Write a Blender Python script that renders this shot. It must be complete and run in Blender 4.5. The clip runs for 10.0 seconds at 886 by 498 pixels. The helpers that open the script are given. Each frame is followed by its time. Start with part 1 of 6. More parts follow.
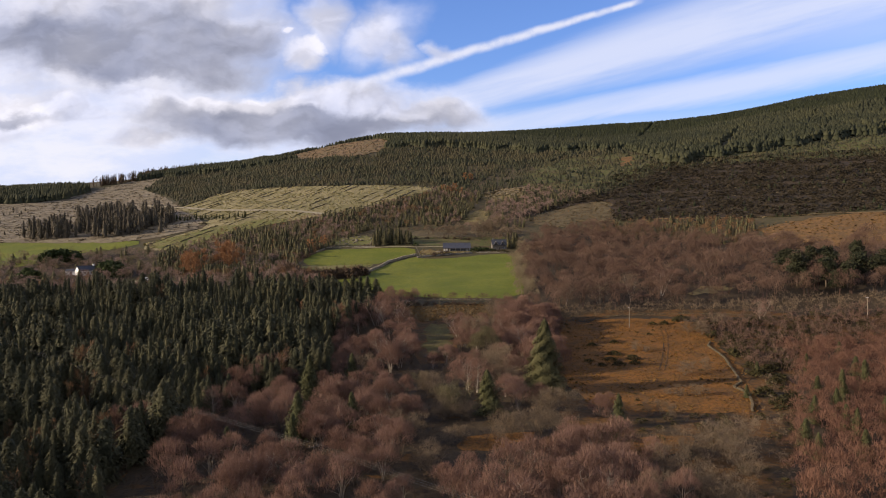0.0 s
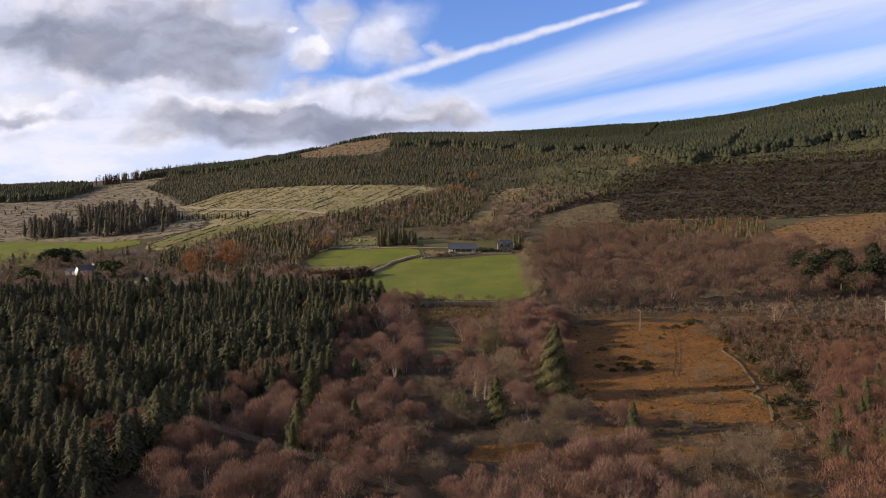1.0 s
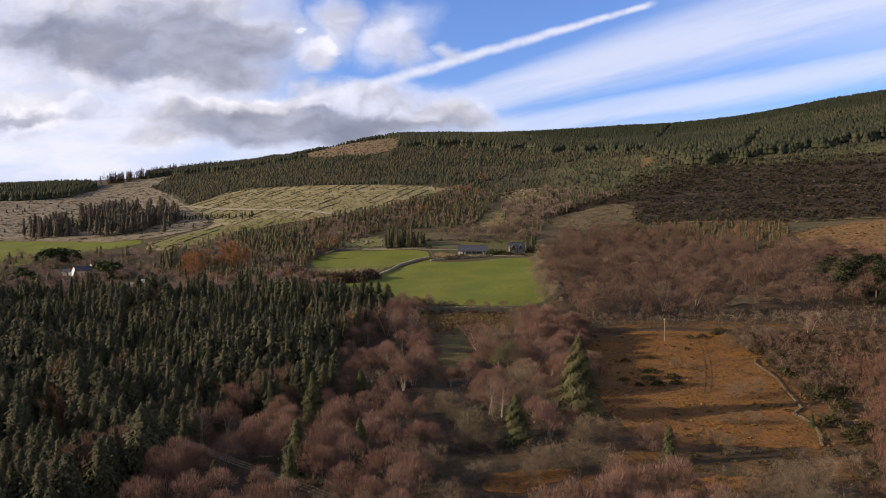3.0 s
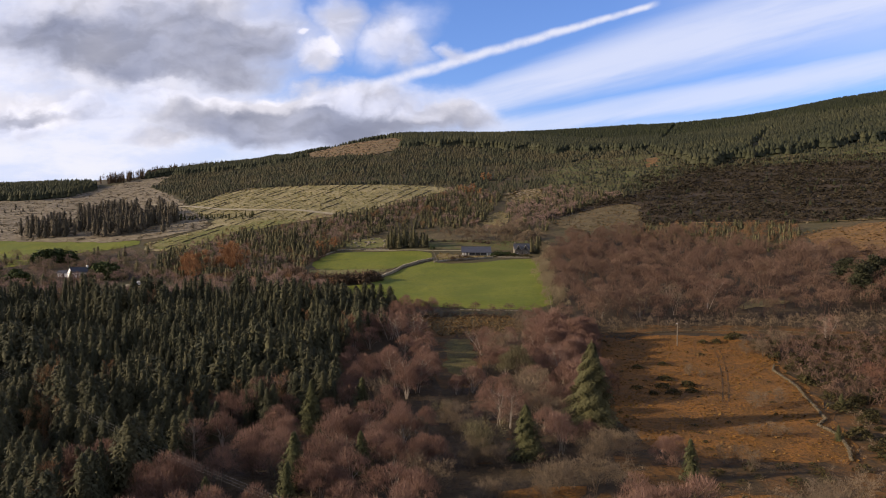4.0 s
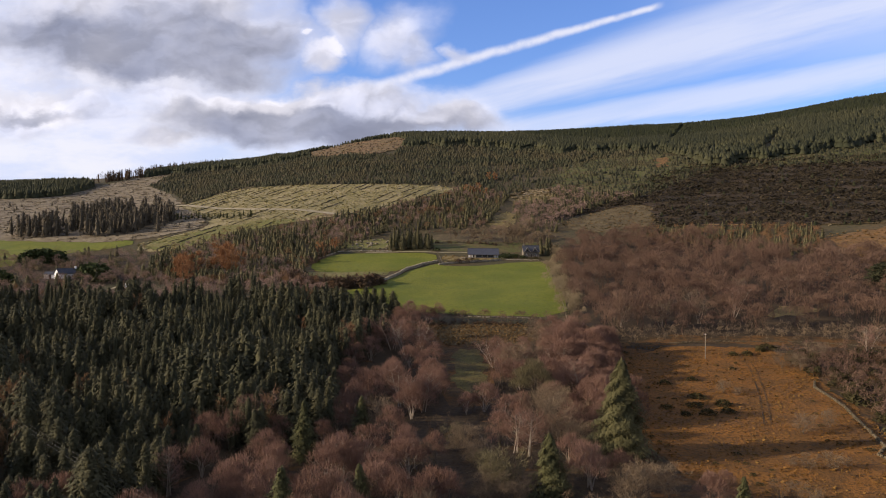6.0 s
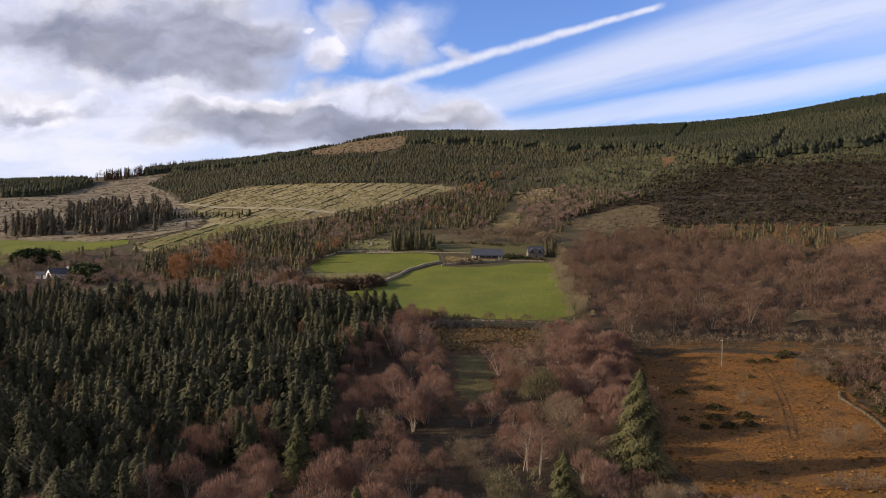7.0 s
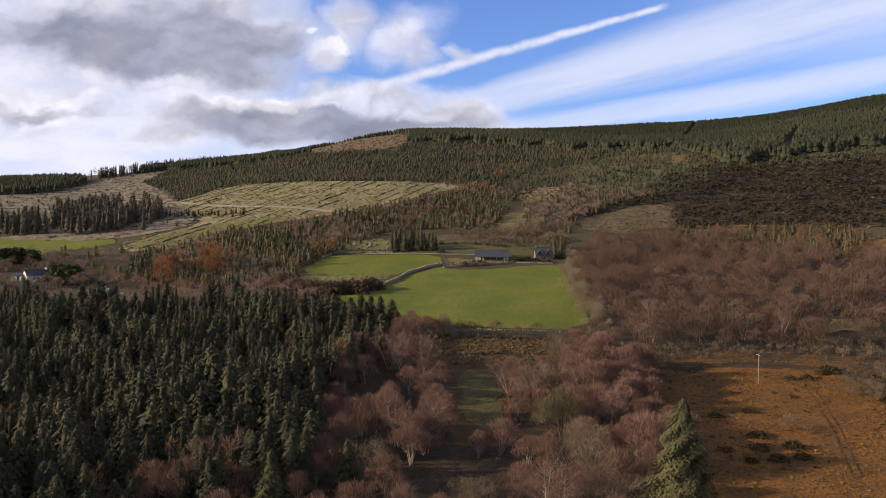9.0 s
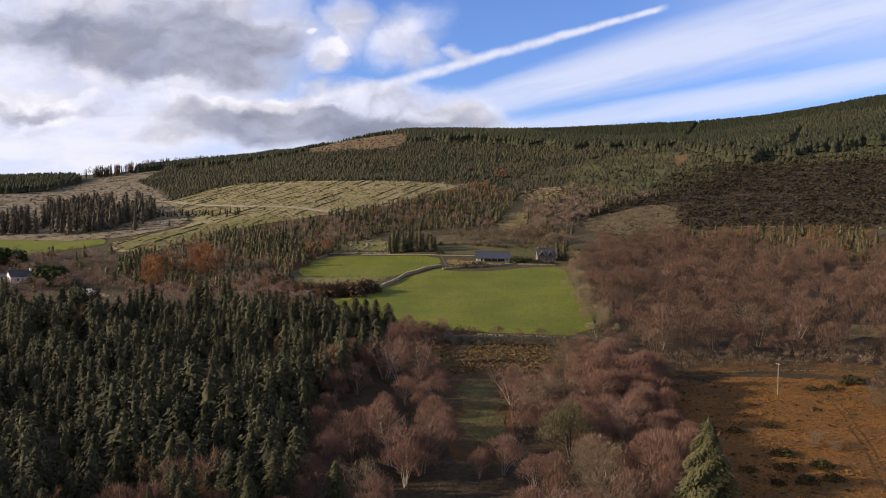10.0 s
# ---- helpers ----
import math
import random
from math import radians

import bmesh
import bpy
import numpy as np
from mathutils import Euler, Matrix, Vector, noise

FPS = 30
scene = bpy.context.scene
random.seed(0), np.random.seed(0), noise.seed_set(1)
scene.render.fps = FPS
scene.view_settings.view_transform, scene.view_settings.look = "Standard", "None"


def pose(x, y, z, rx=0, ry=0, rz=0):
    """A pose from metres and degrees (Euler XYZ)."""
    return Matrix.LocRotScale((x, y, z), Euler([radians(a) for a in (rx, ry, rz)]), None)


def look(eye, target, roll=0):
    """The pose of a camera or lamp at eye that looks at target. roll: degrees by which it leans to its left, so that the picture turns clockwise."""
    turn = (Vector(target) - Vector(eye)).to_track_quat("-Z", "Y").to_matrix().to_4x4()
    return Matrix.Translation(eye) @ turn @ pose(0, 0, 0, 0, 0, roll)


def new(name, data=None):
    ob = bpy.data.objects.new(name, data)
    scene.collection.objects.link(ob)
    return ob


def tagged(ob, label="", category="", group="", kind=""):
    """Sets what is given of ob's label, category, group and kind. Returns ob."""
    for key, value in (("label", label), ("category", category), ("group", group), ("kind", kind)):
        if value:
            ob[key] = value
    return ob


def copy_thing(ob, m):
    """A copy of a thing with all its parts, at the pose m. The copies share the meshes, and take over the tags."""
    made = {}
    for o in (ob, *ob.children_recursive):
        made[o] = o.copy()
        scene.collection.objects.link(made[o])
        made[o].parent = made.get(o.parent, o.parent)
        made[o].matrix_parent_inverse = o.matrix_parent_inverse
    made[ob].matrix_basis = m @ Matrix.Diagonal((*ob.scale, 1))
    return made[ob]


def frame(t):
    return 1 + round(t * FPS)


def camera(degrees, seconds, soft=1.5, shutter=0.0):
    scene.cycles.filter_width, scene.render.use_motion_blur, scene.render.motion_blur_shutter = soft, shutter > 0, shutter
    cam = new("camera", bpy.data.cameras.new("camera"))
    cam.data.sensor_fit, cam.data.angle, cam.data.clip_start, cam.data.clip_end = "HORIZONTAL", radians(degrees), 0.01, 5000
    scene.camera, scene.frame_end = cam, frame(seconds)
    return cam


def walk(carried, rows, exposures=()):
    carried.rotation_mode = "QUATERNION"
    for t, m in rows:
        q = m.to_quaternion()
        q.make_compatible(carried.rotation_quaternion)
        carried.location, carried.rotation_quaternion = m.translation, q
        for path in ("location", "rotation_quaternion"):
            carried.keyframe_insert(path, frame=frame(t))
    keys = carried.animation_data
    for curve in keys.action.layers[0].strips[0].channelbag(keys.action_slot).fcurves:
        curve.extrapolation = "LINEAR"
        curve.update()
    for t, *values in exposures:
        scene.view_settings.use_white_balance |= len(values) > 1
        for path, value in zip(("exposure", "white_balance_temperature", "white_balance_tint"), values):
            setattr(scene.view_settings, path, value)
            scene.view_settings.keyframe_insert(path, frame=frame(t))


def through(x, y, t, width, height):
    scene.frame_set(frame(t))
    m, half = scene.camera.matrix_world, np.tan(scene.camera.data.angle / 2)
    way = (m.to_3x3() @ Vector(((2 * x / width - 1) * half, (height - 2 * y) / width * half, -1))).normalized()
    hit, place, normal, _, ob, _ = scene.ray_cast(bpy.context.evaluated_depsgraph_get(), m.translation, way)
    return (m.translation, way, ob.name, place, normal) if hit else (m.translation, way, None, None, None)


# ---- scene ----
from mathutils import geometry

cam = camera(60.9, 10.0, 1.0)
PATH = [
    (0, (0.323, -0.662, 45.967), (0.347, 1.338, 45.945), -0.4),
    (0.5, (-0.041, 3.256, 46.018), (-0.022, 5.256, 45.996), -0.3),
    (1, (-0.453, 7.279, 46.132), (-0.439, 9.279, 46.111), -0.2),
    (1.5, (-0.851, 11.468, 46.269), (-0.842, 13.467, 46.249), -0.1),
    (2, (-1.272, 15.876, 46.38), (-1.267, 17.875, 46.36), -0.0),
    (2.5, (-1.784, 20.549, 46.482), (-1.784, 22.549, 46.463), 0.1),
    (4, (-3.271, 35.176, 46.972), (-3.28, 37.176, 46.955), 0.2),
    (4.5, (-3.772, 40.242, 47.083), (-3.784, 42.242, 47.067), 0.3),
    (5, (-4.303, 45.568, 47.222), (-4.316, 47.568, 47.206), 0.4),
    (5.5, (-4.781, 51.225, 47.343), (-4.795, 53.225, 47.328), 0.4),
    (7, (-5.938, 69.14, 47.844), (-5.958, 71.14, 47.828), 0.6),
    (7.5, (-6.232, 75.414, 47.989), (-6.253, 77.414, 47.974), 0.6),
    (8, (-6.441, 81.825, 48.104), (-6.462, 83.824, 48.088), 0.7),
    (8.5, (-6.494, 88.427, 48.191), (-6.517, 90.427, 48.176), 0.7),
    (9, (-6.472, 95.054, 48.253), (-6.497, 97.054, 48.237), 0.8),
    (9.5, (-6.393, 101.801, 48.299), (-6.418, 103.8, 48.284), 0.8),
    (10, (-6.339, 108.628, 48.331), (-6.363, 110.628, 48.317), 0.9),
]
walk(cam, [(t, look(eye, target, roll)) for t, eye, target, roll in PATH], [(0, 0.47, 6500, 16), (10, 0.47, 6500, 16)])

# ---- world, sun ----
SUN_AZ, SUN_EL = 262.0, 16.0   # compass degrees from +y, clockwise; height above the horizon


class Graph:
    """Short hand for wiring shader nodes."""

    def __init__(self, tree):
        self.tree = tree

    def node(self, kind, **settings):
        n = self.tree.nodes.new(kind)
        for key, value in settings.items():
            setattr(n, key, value)
        return n

    def put(self, socket, value):
        if isinstance(value, bpy.types.NodeSocket):
            self.tree.links.new(value, socket)
        elif value is not None:
            socket.default_value = value

    def math(self, op, a, b=None, c=None, clamp=False):
        n = self.node("ShaderNodeMath", operation=op, use_clamp=clamp)
        for socket, value in zip(n.inputs, (a, b, c)):
            self.put(socket, value)
        return n.outputs[0]

    def ramp(self, x, lo, hi, a=0.0, b=1.0):
        n = self.node("ShaderNodeMapRange", interpolation_type="SMOOTHSTEP")
        for socket, value in zip(n.inputs, (x, lo, hi, a, b)):
            self.put(socket, value)
        return n.outputs[0]

    def mix(self, f, a, b, kind="MIX"):
        n = self.node("ShaderNodeMix", data_type="RGBA", blend_type=kind)
        self.put(n.inputs[0], f)
        for socket, value in ((n.inputs[6], a), (n.inputs[7], b)):
            self.put(socket, (*value, 1) if isinstance(value, tuple) and len(value) == 3 else value)
        return n.outputs[2]

    def noise(self, vector, scale, detail=4.0, rough=0.5, colour=False, distortion=0.0):
        n = self.node("ShaderNodeTexNoise")
        self.put(n.inputs["Vector"], vector)
        n.inputs["Scale"].default_value, n.inputs["Detail"].default_value = scale, detail
        n.inputs["Roughness"].default_value, n.inputs["Distortion"].default_value = rough, distortion
        return n.outputs[1 if colour else 0]

    def joined(self, x, y, z=0.0):
        n = self.node("ShaderNodeCombineXYZ")
        for socket, value in zip(n.inputs, (x, y, z)):
            self.put(socket, value)
        return n.outputs[0]

    def split(self, v):
        n = self.node("ShaderNodeSeparateXYZ")
        self.put(n.inputs[0], v)
        return n.outputs


def make_sky():
    world = bpy.data.worlds.new("sky")
    scene.world = world
    world.use_nodes = True
    world.node_tree.nodes.clear()
    g = Graph(world.node_tree)
    coord = g.node("ShaderNodeTexCoord").outputs["Generated"]
    air = g.node("ShaderNodeTexSky", sky_type="NISHITA", sun_disc=False, sun_elevation=radians(SUN_EL), sun_rotation=radians(SUN_AZ),
                 air_density=1.0, dust_density=0.6, ozone_density=2.0)
    x, y, z = g.split(coord)
    ahead = g.math("MAXIMUM", y, 0.05)
    u, v = g.math("DIVIDE", x, ahead), g.math("DIVIDE", z, ahead)
    flat = g.joined(u, v, 0.0)
    rough = g.node("ShaderNodeVectorMath", operation="SUBTRACT")
    g.put(rough.inputs[0], g.noise(g.joined(u, g.math("MULTIPLY", v, 1.6), 0.3), 5.0, 6.0, 0.55, colour=True))
    rough.inputs[1].default_value = (0.5, 0.5, 0.5)
    wx, wy, _ = g.split(rough.outputs[0])
    fine = g.node("ShaderNodeVectorMath", operation="SUBTRACT")
    g.put(fine.inputs[0], g.noise(flat, 18.0, 4.0, 0.5, colour=True))
    fine.inputs[1].default_value = (0.5, 0.5, 0.5)
    fx, fy, _ = g.split(fine.outputs[0])
    wu = g.math("MULTIPLY_ADD", wx, 0.24, g.math("MULTIPLY_ADD", fx, 0.03, u))
    wv = g.math("MULTIPLY_ADD", wy, 0.13, g.math("MULTIPLY_ADD", fy, 0.03, v))

    nu = g.math("MULTIPLY_ADD", wx, 0.11, g.math("MULTIPLY_ADD", fx, 0.045, u))
    nv = g.math("MULTIPLY_ADD", wy, 0.09, g.math("MULTIPLY_ADD", fy, 0.04, v))

    def bank(cu, cv, ru, rv, soft=0.3, slant=0.0, small=False):
        """How far inside an uneven oval cloud: 0 outside, 1 well inside. Small ones keep their place."""
        au, av = (nu, nv) if small else (wu, wv)
        du = g.math("DIVIDE", g.math("SUBTRACT", au, cu), ru)
        dv = g.math("DIVIDE", g.math("SUBTRACT", g.math("SUBTRACT", av, cv), g.math("MULTIPLY", g.math("SUBTRACT", au, cu), slant)), rv)
        d = g.math("SQRT", g.math("ADD", g.math("MULTIPLY", du, du), g.math("MULTIPLY", dv, dv)))
        return g.ramp(d, 1.0 + soft, 1.0 - soft)

    def most(*values):
        out = values[0]
        for value in values[1:]:
            out = g.math("MAXIMUM", out, value)
        return out

    # thin bright veil to the left, two grey banks with sunlit rims, small loose puffs
    veil = g.math("MULTIPLY", g.ramp(wu, -0.15, -0.36), 0.9)
    veil = g.math("MULTIPLY", veil, g.math("MULTIPLY", g.ramp(v, 0.52, 0.36), g.ramp(u, -1.3, -0.8)))
    veil = most(veil, g.math("MULTIPLY", bank(-0.2, 0.14, 0.2, 0.05, 0.6), 0.85))
    tops = [bank(cu, cv, ru, rv, 0.55, small=True) for cu, cv, ru, rv in
            ((-0.183, 0.246, 0.027, 0.02), (-0.165, 0.256, 0.018, 0.014), (-0.197, 0.276, 0.008, 0.006), (-0.386, 0.196, 0.05, 0.012), (-0.3, 0.192, 0.03, 0.01), (-0.228, 0.194, 0.032, 0.012),
             (-0.168, 0.186, 0.022, 0.01), (-0.13, 0.189, 0.026, 0.013), (-0.085, 0.179, 0.03, 0.01), (-0.04, 0.168, 0.03, 0.008))]
    white = most(bank(-0.42, 0.272, 0.23, 0.072, 0.3), bank(-0.2, 0.168, 0.235, 0.042, 0.3), *tops,
                 g.math("MULTIPLY", bank(-0.145, 0.285, 0.034, 0.034, 0.7, small=True), 0.85), g.math("MULTIPLY", bank(-0.068, 0.276, 0.047, 0.032, 0.75, 0.25, small=True), 0.85),
                 g.math("MULTIPLY", bank(-0.045, 0.262, 0.03, 0.03, 0.6, small=True), 0.8), g.math("MULTIPLY", bank(0.009, 0.252, 0.016, 0.011, 0.7, small=True), 0.7),
                 bank(-0.39, 0.135, 0.045, 0.016, 0.5), bank(-0.25, 0.147, 0.06, 0.014, 0.5), bank(-0.54, 0.172, 0.1, 0.03, 0.5), bank(-0.03, 0.165, 0.12, 0.02, 0.5))
    grey = most(bank(-0.41, 0.266, 0.225, 0.062, 0.4, -0.06), bank(-0.19, 0.156, 0.2, 0.036, 0.45),
                g.math("MULTIPLY", bank(-0.05, 0.15, 0.13, 0.022, 0.6), 0.85), g.math("MULTIPLY", bank(-0.54, 0.169, 0.055, 0.009, 0.6), 0.75),
                g.math("MULTIPLY", bank(-0.06, 0.262, 0.035, 0.02, 0.8, small=True), 0.3), g.math("MULTIPLY", bank(-0.14, 0.275, 0.03, 0.03, 0.8, small=True), 0.4))
    lit = most(*tops, g.math("MULTIPLY", bank(-0.5, 0.315, 0.12, 0.015, 0.8), 0.6), bank(-0.37, 0.205, 0.05, 0.008, 0.7))
    grey = g.math("MULTIPLY", grey, g.math("SUBTRACT", 1.0, g.math("MULTIPLY", lit, 0.75)))
    puff = g.noise(g.joined(u, g.math("MULTIPLY", v, 2.4), 0.2), 6.0, 5.0, 0.52)
    grey = g.math("MULTIPLY", grey, g.ramp(puff, 0.3, 0.72, 0.72, 1.0))

    # vapour trail and the high streaks beside it
    along = g.math("SUBTRACT", v, g.math("MULTIPLY_ADD", u, 0.292, 0.236))
    wob = g.math("MULTIPLY_ADD", g.math("SUBTRACT", g.noise(flat, 30.0, 4.0), 0.5), 0.008, along)
    wide = g.math("MULTIPLY_ADD", u, -0.011, 0.0072)
    trail = g.ramp(g.math("DIVIDE", g.math("ABSOLUTE", wob), wide), 1.5, 0.1)
    trail = g.math("MULTIPLY", trail, g.ramp(g.noise(flat, 45.0, 4.0, 0.6), 0.3, 0.6, 0.7, 1.0))
    trail = g.math("MULTIPLY", trail, g.ramp(u, 0.285, 0.262))
    trail = g.math("MULTIPLY", trail, g.ramp(u, -0.2, -0.14))
    wisp = g.noise(g.joined(g.math("MULTIPLY", u, 2.2), g.math("MULTIPLY", g.math("SUBTRACT", v, g.math("MULTIPLY", u, 0.25)), 20.0), 0.0), 1.5, 5.0, 0.6)

    def streak(u0, v0, slope, half, spread, strength):
        off = g.math("SUBTRACT", g.math("SUBTRACT", v, v0), g.math("MULTIPLY", g.math("SUBTRACT", u, u0), slope))
        off = g.math("MULTIPLY_ADD", g.math("SUBTRACT", wisp, 0.5), 0.03, off)
        reach = g.math("MULTIPLY_ADD", g.math("MAXIMUM", g.math("SUBTRACT", u, u0), 0.0), spread, half)
        return g.math("MULTIPLY", g.ramp(g.math("DIVIDE", g.math("ABSOLUTE", off), reach), 1.5, 0.3), strength)

    high = g.math("MAXIMUM", streak(0.028, 0.186, 0.285, 0.02, 0.07, 0.95), streak(0.126, 0.156, 0.18, 0.016, 0.012, 0.85))
    high = g.math("MAXIMUM", high, g.math("MULTIPLY", g.ramp(u, 0.2, 0.5), g.math("MULTIPLY", g.ramp(v, 0.2, 0.3), 0.45)))
    high = g.math("MULTIPLY", high, g.ramp(wisp, 0.2, 0.6, 0.65, 1.0))
    high = g.math("MULTIPLY", high, g.ramp(u, -0.05, 0.05))
    low = g.math("MULTIPLY", g.ramp(v, 0.2, 0.12), 0.6)
    high = g.math("MAXIMUM", high, g.math("MULTIPLY", g.ramp(u, -0.1, 0.1), low))

    # unseen broken cloud over the rest of the sky, greyed to neutralise fill light
    over = g.joined(g.math("DIVIDE", x, g.math("ADD", g.math("ABSOLUTE", z), 0.15)), g.math("DIVIDE", y, g.math("ADD", g.math("ABSOLUTE", z), 0.15)), 0.0)
    broken = g.math("MULTIPLY", g.ramp(g.noise(over, 1.3, 5.0, 0.55), 0.38, 0.56), g.ramp(y, 0.6, 0.25))

    blue = g.mix(1.0, air.outputs[0], (0.12, 0.15, 0.225), "MULTIPLY")
    sky = g.mix(g.math("MULTIPLY", high, 0.83), blue, (0.78, 0.84, 0.98))
    sky = g.mix(g.math("MULTIPLY", trail, 0.85), sky, (0.86, 0.89, 0.97))
    sky = g.mix(veil, sky, g.mix(g.ramp(g.noise(g.joined(u, g.math("MULTIPLY", v, 3.0), 0.7), 7.0, 6.0, 0.6), 0.38, 0.62), (0.72, 0.79, 0.97), (0.92, 0.93, 0.97)))
    bright = g.mix(g.ramp(g.noise(flat, 9.0, 5.0, 0.55), 0.35, 0.62), (0.72, 0.77, 0.92), (0.93, 0.94, 1.0))
    cloud = g.mix(grey, bright, (0.265, 0.298, 0.4))
    def billow(du, dv):
        moved = g.joined(g.math("ADD", nu, du), g.math("MULTIPLY", g.math("ADD", nv, dv), 1.7), 0.9)
        return g.noise(moved, 11.0, 4.0, 0.5)

    relief = g.ramp(g.math("SUBTRACT", billow(0.0, 0.0), billow(-0.008, 0.01)), -0.12, 0.12, 0.86, 1.1)
    cloud = g.mix(1.0, cloud, g.joined(relief, relief, relief), "MULTIPLY")
    sky = g.mix(white, sky, cloud)
    sky = g.mix(broken, sky, (0.45, 0.45, 0.46))
    out = g.node("ShaderNodeBackground")
    g.put(out.inputs[0], sky)
    out.inputs[1].default_value = 0.72
    end = g.node("ShaderNodeOutputWorld")
    g.put(end.inputs[0], out.outputs[0])


make_sky()
sun = new("sun", bpy.data.lights.new("sun", "SUN"))
sun.data.energy, sun.data.angle, sun.data.color = 5.5, radians(0.6), (1.0, 0.825, 0.595)
to_sun = Vector((math.sin(radians(SUN_AZ)) * math.cos(radians(SUN_EL)), math.cos(radians(SUN_AZ)) * math.cos(radians(SUN_EL)), math.sin(radians(SUN_EL))))
sun.matrix_world = look(to_sun * 900, (0, 0, 0))

# ---- materials ----
def material(name, build, rough=0.9, metal=0.0, spec=0.2, through=0.0):
    """A node material whose colour (and bump height, or None) build(graph, coordinates) gives."""
    m = bpy.data.materials.new(name)
    m.use_nodes = True
    g = Graph(m.node_tree)
    shader = m.node_tree.nodes["Principled BSDF"]
    place = g.node("ShaderNodeNewGeometry").outputs["Position"]
    colour, height, depth = build(g, place)
    g.put(shader.inputs["Base Color"], (*colour, 1) if isinstance(colour, tuple) else colour)
    shader.inputs["Roughness"].default_value, shader.inputs["Metallic"].default_value = rough, metal
    shader.inputs["Specular IOR Level"].default_value = spec
    if height is not None:
        bump = g.node("ShaderNodeBump")
        bump.inputs["Strength"].default_value, bump.inputs["Distance"].default_value = 1.0, depth
        g.put(bump.inputs["Height"], height)
        g.put(shader.inputs["Normal"], bump.outputs[0])
    if through:
        thin, both = g.node("ShaderNodeBsdfTranslucent"), g.node("ShaderNodeMixShader")
        g.put(thin.inputs["Color"], colour)
        both.inputs[0].default_value = through
        g.put(both.inputs[1], shader.outputs[0])
        g.put(both.inputs[2], thin.outputs[0])
        g.put(m.node_tree.nodes["Material Output"].inputs["Surface"], both.outputs[0])
    return m


def patchy(a, b, c, big, small, depth, mid=0.5, spread=0.12):
    """Cover of three colours: a and b in patches of about `big` metres, flecked with c at about `small` metres."""
    def build(g, p):
        patch = g.noise(p, 1.0 / big, 5.0, 0.6)
        fleck = g.noise(p, 1.0 / small, 4.0, 0.65)
        col = g.mix(g.ramp(patch, mid - spread, mid + spread), a, b)
        return g.mix(g.ramp(fleck, 0.46, 0.68, 0.0, 0.85), col, c), fleck, depth
    return build


def varied(a, b, c=None, patch=30.0, each_piece=0.4, tuft=0.0, depth=0.2):
    """Foliage or bark whose colour changes from plant to plant and from piece to piece."""
    def build(g, p):
        each = g.node("ShaderNodeAttribute", attribute_name="tint").outputs["Fac"]
        own = g.node("ShaderNodeObjectInfo").outputs["Random"]
        plant = g.math("FRACT", g.math("ADD", each, own))
        piece = g.node("ShaderNodeNewGeometry").outputs["Random Per Island"]
        col = g.mix(g.math("MULTIPLY_ADD", piece, each_piece, g.math("MULTIPLY", plant, 1 - each_piece)), a, b)
        if c is not None:
            col = g.mix(g.ramp(g.noise(p, 1 / patch, 3.0), 0.45, 0.6, 0.0, 0.7), col, c)
        if tuft:
            return col, g.noise(p, 1 / tuft, 3.0, 0.7), depth
        return col, None, 0
    return build


GROUND = material("rough_hill_ground", patchy((0.056, 0.05, 0.02), (0.082, 0.06, 0.028), (0.03, 0.027, 0.013), 40, 3.0, 0.5))
PASTURE_M = material("pasture_grass", patchy((0.092, 0.115, 0.009), (0.138, 0.146, 0.0145), (0.078, 0.09, 0.009), 22, 1.6, 0.35, spread=0.2))
ROUGH_M = material("rough_pasture", patchy((0.13, 0.135, 0.035), (0.17, 0.15, 0.055), (0.08, 0.08, 0.025), 9, 1.5, 0.3))
CLEAR_M = material("clear_felled_ground", patchy((0.19, 0.168, 0.072), (0.265, 0.225, 0.115), (0.105, 0.085, 0.042), 20, 2.2, 0.6))
CLEAR_L_M = material("brash_strewn_ground", patchy((0.14, 0.114, 0.072), (0.22, 0.186, 0.122), (0.065, 0.05, 0.033), 14, 3.0, 0.8))
BRACKEN_M = material("dead_bracken", patchy((0.185, 0.082, 0.015), (0.128, 0.062, 0.015), (0.06, 0.033, 0.0105), 7, 0.9, 0.6))
PALE_M = material("pale_dry_grass", patchy((0.2, 0.155, 0.066), (0.15, 0.118, 0.05), (0.085, 0.064, 0.027), 9, 1.6, 0.4))
# Heather brown taken down in the colour to stand in for cloud shadow.
CLOUD_HEATH_M = material("cloud_darkened_heather", patchy((0.029, 0.022, 0.0125), (0.05, 0.035, 0.02), (0.018, 0.0145, 0.009), 30, 3.0, 0.8))
MOOR_M = material("brown_moor_grass", patchy((0.172, 0.107, 0.0485), (0.129, 0.0946, 0.0404), (0.0688, 0.0516, 0.0243), 35, 7.0, 0.8))
SPRUCE_M = material("spruce_needles", varied((0.036, 0.039, 0.021), (0.07, 0.067, 0.034), each_piece=0.25, tuft=0.45, depth=0.22))
# Paler needles for the tall spruce, with a sunlit look put into the colour.
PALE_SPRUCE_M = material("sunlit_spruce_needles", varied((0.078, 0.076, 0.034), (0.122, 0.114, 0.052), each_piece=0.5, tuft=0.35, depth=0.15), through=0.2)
HILL_SPRUCE_M = material("plantation_needles", varied((0.029, 0.035, 0.0135), (0.05, 0.053, 0.0195), c=(0.06, 0.058, 0.022), patch=120, tuft=0.8, depth=0.3))
BIRCH_TWIG_M = material("birch_twigs", varied((0.138, 0.079, 0.057), (0.205, 0.124, 0.093), each_piece=0.2), through=0.12)
GREY_TWIG_M = material("willow_twigs", varied((0.12, 0.088, 0.058), (0.19, 0.143, 0.092), each_piece=0.2), through=0.12)
